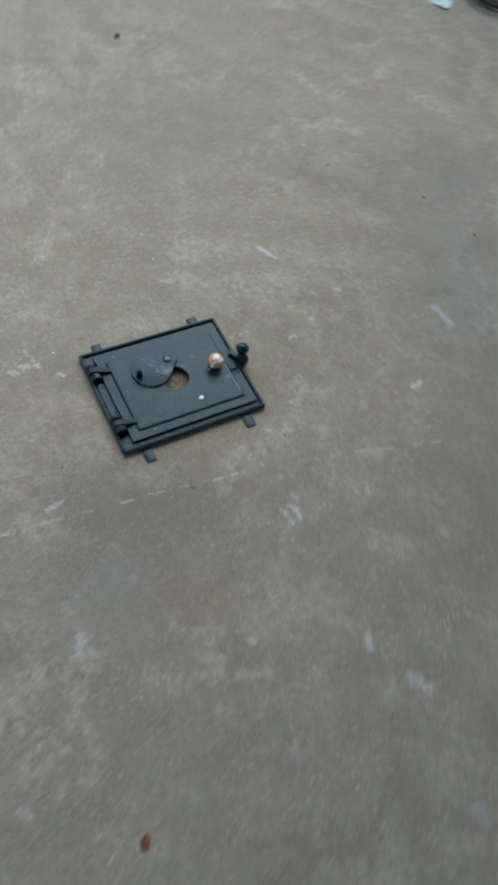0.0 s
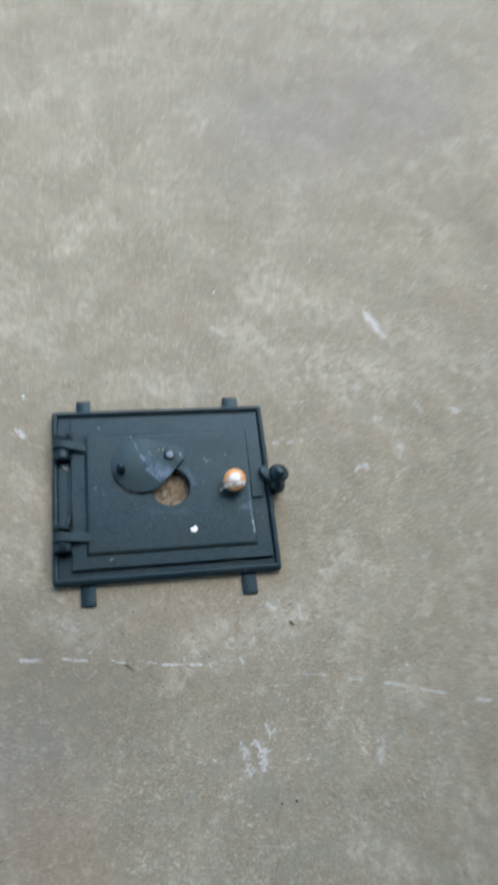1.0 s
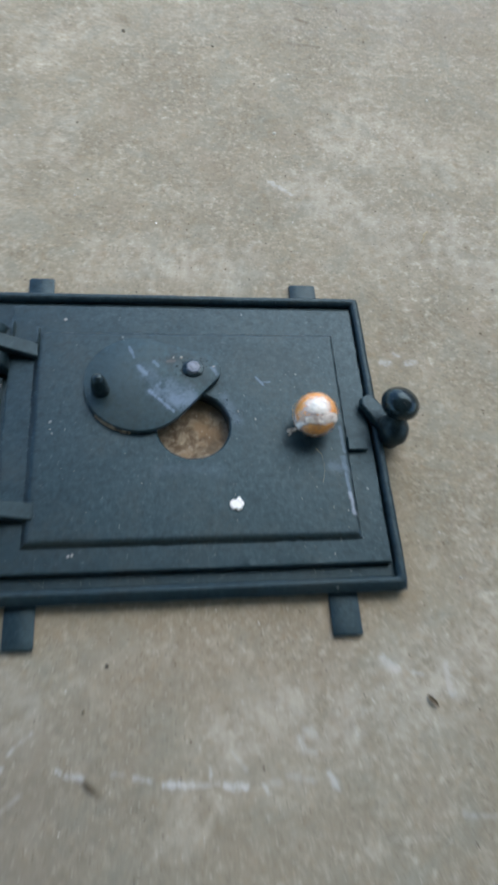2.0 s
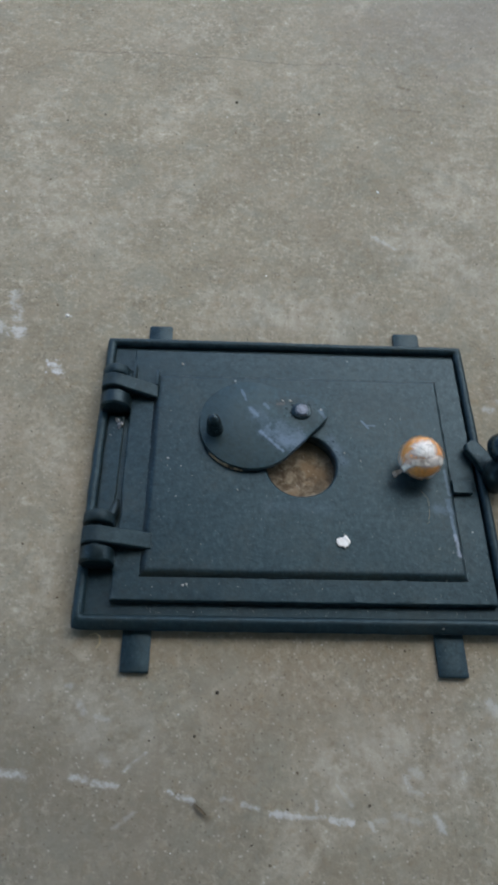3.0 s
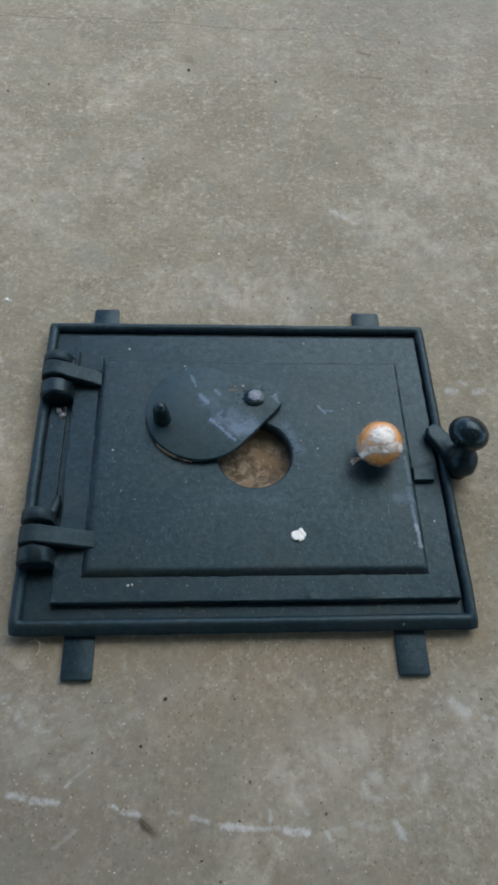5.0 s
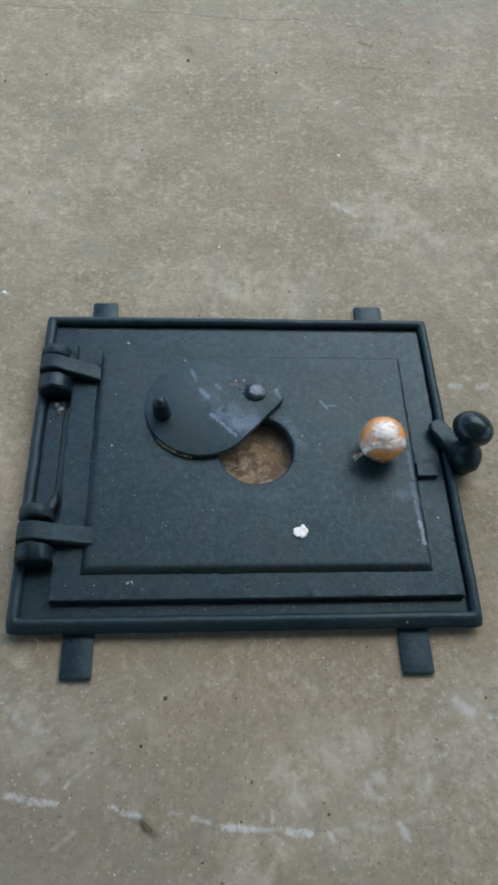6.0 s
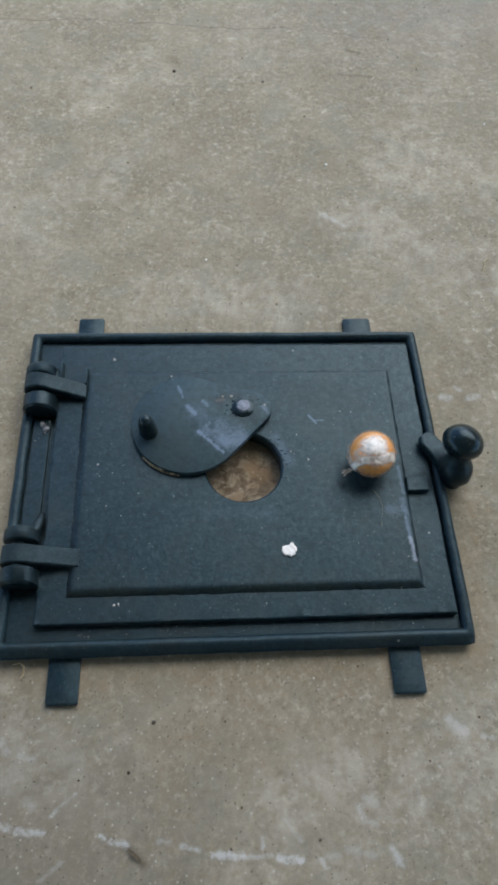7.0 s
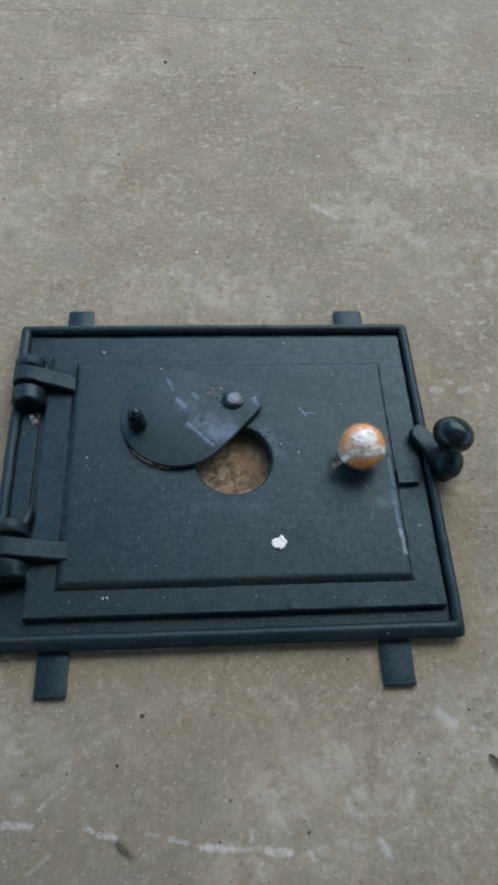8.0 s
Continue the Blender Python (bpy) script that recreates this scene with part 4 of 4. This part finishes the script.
def build_cable():
    coil = thing("cable_coil", "loosely coiled black cable lying on concrete", "cable", (2.082, 1.480, 0))
    rnd = random.Random(7)
    for k in range(4):
        ph, r0 = rnd.uniform(0, 6), 0.132 + 0.010 * k
        pts = []
        for i in range(49):
            a = 2 * math.pi * i / 48
            r = r0 + 0.012 * math.sin(a + ph) + 0.006 * math.sin(2 * a + ph * 2)
            pts.append((r * math.cos(a), r * math.sin(a), 0.008 + 0.011 * k + 0.003 * math.sin(3 * a + ph) + 0.003))
        part("cable_loop", tube(pts, 0.0085, 10), RUBBER, coil)


def build_scrap():
    rows = []
    for i in range(9):
        u = i / 8 - 0.5
        rows.append([Vector((u * 0.075 + 0.01 * v, v * 0.052 * (1 - 0.5 * u * u), 0.0035 + 0.004 * math.sin(5 * u + 2 * v) + (0.006 * abs(u)))) for v in (-1, -0.5, 0, 0.5, 1)])
    top = [v for r in rows for v in r]
    bm = bmesh.new()
    up = [bm.verts.new(v) for v in top]
    low = [bm.verts.new(v - Vector((0, 0, 0.0008))) for v in top]
    for i in range(8):
        for j in range(4):
            a, b, c, d = i * 5 + j, i * 5 + j + 1, i * 5 + j + 6, i * 5 + j + 5
            bm.faces.new((up[a], up[b], up[c], up[d]))
            bm.faces.new((low[d], low[c], low[b], low[a]))
    edge = [i * 5 for i in range(9)] + [40 + j for j in range(1, 5)] + [i * 5 + 4 for i in range(7, -1, -1)] + [j for j in range(3, 0, -1)]
    for a, b in zip(edge, edge[1:] + edge[:1]):
        bm.faces.new((up[a], up[b], low[b], low[a]))
    ob = part("paper_scrap", bm, PAPER)
    ob.matrix_world = pose(1.775, 1.50, 0, 0, 0, 30)
    tagged(ob, "crumpled pale green paper scrap on concrete", "scrap")


def build_pebble(x, y, size, seed, name="pebble", mat=None, label="small dark pebble lying on concrete", category="pebble", flat=0.6):
    bm = bmesh.new()
    bmesh.ops.create_icosphere(bm, subdivisions=2, radius=size)
    for v in bm.verts:
        v.co *= 1 + 0.35 * noise.noise(v.co / size * 0.9 + Vector((seed, 0, 0)))
        v.co.z *= flat
    low = min(v.co.z for v in bm.verts)
    for v in bm.verts:
        v.co.z -= low
    ob = part(name, bm, mat or PEBBLE)
    ob.location = (x, y, -0.0002)
    tagged(ob, label, category)
    return ob


def build_leaf_bit(x, y, length, turn, mat, label, name="dry_leaf", category="leaf", plump=0.28):
    rows = []
    for i in range(9):
        u = i / 8
        w = length * plump * math.sin(math.pi * min(1, u * 0.95 + 0.04)) + 0.0003
        z = 0.0012 + length * 0.10 * math.sin(2.6 * u)
        rows.append([Vector(((u - 0.5) * length, -w, z + w * 0.4)), Vector(((u - 0.5) * length, 0, z)), Vector(((u - 0.5) * length, w, z + w * 0.4)), Vector(((u - 0.5) * length, 0, z - 0.0006))])
    bm = loft(rows)
    rough_up(bm, length * 0.03, 2.5 / length, turn)
    ob = part(name, bm, mat)
    ob.matrix_world = pose(x, y, 0, 0, 0, turn)
    tagged(ob, label, category)


def build_fibre(points, radius, label, category="fibre", name="straw"):
    ob = part(name, tube(points, radius, 6), STRAW)
    tagged(ob, label, category)


def build_grit(name, count, seed, material, label, lo, hi):
    """Loose grains strewn over the slab, clear of the iron frame."""
    rnd = random.Random(seed)
    verts, faces = [], []
    while count:
        x, y = rnd.gauss(0.05, 0.45), rnd.gauss(0.25, 0.5)
        if -0.18 < x < 0.20 and -0.005 < y < 0.292:
            continue
        count -= 1
        s = lo + (hi - lo) * rnd.random() ** 4
        a, b = rnd.uniform(0, 6.3), rnd.uniform(0.5, 1.4)
        k = len(verts)
        for i in range(5):
            t = a + i * 1.2566
            r = s * rnd.uniform(0.7, 1.2)
            verts.append((x + r * b * math.cos(t), y + r * math.sin(t), 0.0))
        for i in range(5):
            t = a + i * 1.2566 + 0.3
            r = s * rnd.uniform(0.45, 0.8)
            verts.append((x + r * b * math.cos(t), y + r * math.sin(t), s * rnd.uniform(0.7, 1.1)))
        faces += [(k + i, k + (i + 1) % 5, k + 5 + (i + 1) % 5, k + 5 + i) for i in range(5)] + [tuple(k + 5 + i for i in range(5))]
    me = bpy.data.meshes.new(name)
    me.from_pydata(verts, [], faces)
    me.materials.append(material)
    tagged(new(name, me), label, "grit", kind="stuff")


build_chip()
build_cable()
build_scrap()
build_pebble(0.409, 1.529, 0.009, 1.0)
build_pebble(-0.054, 0.700, 0.0019, 3.0)
build_pebble(-0.061, -0.045, 0.0014, 4.0)
for speck_x, speck_y, speck_size in ((-0.077, -0.076, 0.0019), (-0.058, -0.070, 0.0010), (0.102, -0.058, 0.0012), (0.129, -0.077, 0.0013), (0.046, -0.114, 0.0010),
                                     (-0.222, 0.663, 0.0022), (-0.268, 0.647, 0.0024), (-0.103, 0.533, 0.0020), (-0.217, 0.462, 0.0017), (-0.089, 0.447, 0.0014),
                                     (-0.032, 0.412, 0.0012), (-0.110, 0.369, 0.0011), (0.054, 0.682, 0.0026), (0.154, 0.632, 0.0014), (0.230, 0.738, 0.0020),
                                     (0.192, 0.428, 0.0011), (0.122, 0.418, 0.0011), (0.018, 0.443, 0.0013), (0.155, -0.329, 0.0034), (0.133, -0.330, 0.0026), (1.063, 0.321, 0.0075), (1.005, 0.513, 0.0070), (0.784, 0.733, 0.0060)):
    build_pebble(speck_x, speck_y, 0.6 * speck_size, 40 + 9 * speck_x, flat=0.5)
for crumb_x, crumb_y, crumb_size in ((0.117, 0.532, 0.0017), (-0.019, 0.389, 0.0010), (-0.224, 0.324, 0.0018)):
    build_pebble(crumb_x, crumb_y, crumb_size, 60 + 9 * crumb_x, "plaster_crumb", CHALK, "tiny white plaster crumb lying on concrete", "crumb")
build_pebble(0.315, 0.607, 0.0013, 6.0, "plaster_crumb", CHALK, "tiny white plaster crumb lying on concrete", "crumb")
build_leaf_bit(-0.417, -0.692, 0.028, 50, LEAF, "small dry red-brown leaf lying on concrete")
build_leaf_bit(-0.071, -0.124, 0.011, -40, SHRED, "tiny dark dry leaf shred on concrete", "leaf_shred", "leaf", 0.06)
build_leaf_bit(-0.307, 0.025, 0.010, 60, SHRED, "tiny dark dry leaf shred on concrete", "leaf_shred", "leaf", 0.12)
build_leaf_bit(0.181, -0.084, 0.011, -50, SHRED, "tiny dark dry leaf shred on concrete", "leaf_shred", "leaf", 0.15)
build_fibre([(0.262, 0.374, 0.001), (0.265, 0.379, 0.002), (0.267, 0.386, 0.0016), (0.272, 0.390, 0.001)], 0.0006, "thin yellow dry straw lying on concrete")
build_fibre([(-0.162, -0.003, 0.001), (-0.157, -0.002, 0.003), (-0.1535, -0.005, 0.004), (-0.1535, -0.010, 0.002), (-0.156, -0.013, 0.001)], 0.0005, "curled pale plastic shaving beside the iron frame", "shaving", "shaving")
build_fibre([(0.1125, 0.122, Z_PANEL + 0.0004), (0.1165, 0.116, Z_PANEL + 0.0008), (0.1180, 0.108, Z_PANEL + 0.0005), (0.1165, 0.098, Z_PANEL + 0.0004), (0.1150, 0.091, Z_PANEL + 0.0004)], 0.00008, "fine pale hair-thin straw fibre on the iron panel")
for glue_x, glue_y, glue_size, glue_seed in ((-0.1553, 0.1868, 0.0030, 1.5), (-0.1588, 0.1912, 0.0024, 2.5), (-0.1570, 0.1835, 0.0015, 5.5), (-0.1638, 0.1762, 0.0010, 3.5)):
    lump = build_pebble(glue_x, glue_y, glue_size, glue_seed, "glue_lump", CLEAR, "small shiny clear glue lump on the iron frame", "glue", 0.6)
    lump.location.z = 0.0094


def build_specks():
    """Pale dust grains lying on the iron: thinly on the panel, thicker in the lower gutter of the frame."""
    rnd = random.Random(21)
    verts, faces = [], []

    def grain(x, y, z, s):
        k = len(verts)
        a = rnd.uniform(0, 6.3)
        for i in range(4):
            verts.append((x + s * math.cos(a + i * 1.571) * rnd.uniform(0.6, 1.2), y + s * math.sin(a + i * 1.571) * rnd.uniform(0.6, 1.2), z - 0.0003))
        verts.append((x, y, z + s * 0.8))
        faces.extend((k + i, k + (i + 1) % 4, k + 4) for i in range(4))

    for i in range(150):
        x, y = rnd.uniform(-0.118, 0.134), rnd.uniform(0.05, 0.235)
        if math.hypot(x - HOLE[0], y - HOLE[1]) < 0.036 or math.hypot(x + 0.037, y - 0.184) < 0.05 or math.hypot(x - 0.018, y - 0.199) < 0.02:
            continue
        grain(x, y, Z_PANEL, 0.00022 + 0.0005 * rnd.random() ** 3)
    for i in range(50):
        grain(rnd.uniform(-0.14, 0.16), rnd.uniform(0.0245, 0.038), Z_LEAF, 0.00022 + 0.0006 * rnd.random() ** 3)
    for i in range(140):
        grain(rnd.uniform(-0.12, 0.155), 0.0135 + abs(rnd.gauss(0, 0.003)), Z_FLOOR, 0.0002 + 0.0005 * rnd.random() ** 2)
    for i in range(40):
        a, r = rnd.uniform(0, 6.3), rnd.uniform(0.032, 0.037)
        grain(HOLE[0] + r * math.cos(a), HOLE[1] + r * math.sin(a), Z_PANEL - 0.0004, 0.0002 + 0.0004 * rnd.random())
    me = bpy.data.meshes.new("dust_specks")
    me.from_pydata(verts, [], faces)
    me.materials.append(GRIT_PALE)
    tagged(new("dust_specks", me), "pale dust grains lying on the iron door", "dust", kind="stuff")


build_specks()
for flake_x, flake_y, flake_size, flake_seed in ((-0.0910, 0.0345, 0.0010, 4.5), (-0.0880, 0.0352, 0.0009, 5.5), (-0.1020, 0.2560, 0.0012, 6.5), (0.0000, 0.2100, 0.0012, 7.5),
                                                 (-0.0070, 0.2100, 0.0008, 8.5), (0.0280, 0.2010, 0.0009, 9.5), (0.0480, 0.1590, 0.0007, 1.2), (0.0620, 0.1510, 0.0006, 2.2)):
    on_disc = math.hypot(flake_x - 0.0175, flake_y - 0.1985) < 0.028
    flake = build_pebble(flake_x, flake_y, flake_size, flake_seed, "plaster_crumb", CRUMB, "tiny pale plaster crumb on the iron door leaf", "crumb", 0.5)
    flake.location.z = (Z_DISC if on_disc else Z_PANEL if 0.05 < flake_y < 0.24 else Z_LEAF) - 0.0002
build_grit("dark_grit", 2600, 11, GRIT, "dark grains of grit strewn over concrete", 0.0003, 0.0011)
build_grit("pale_grit", 600, 12, GRIT_PALE, "pale grains of grit strewn over concrete", 0.0003, 0.0012)
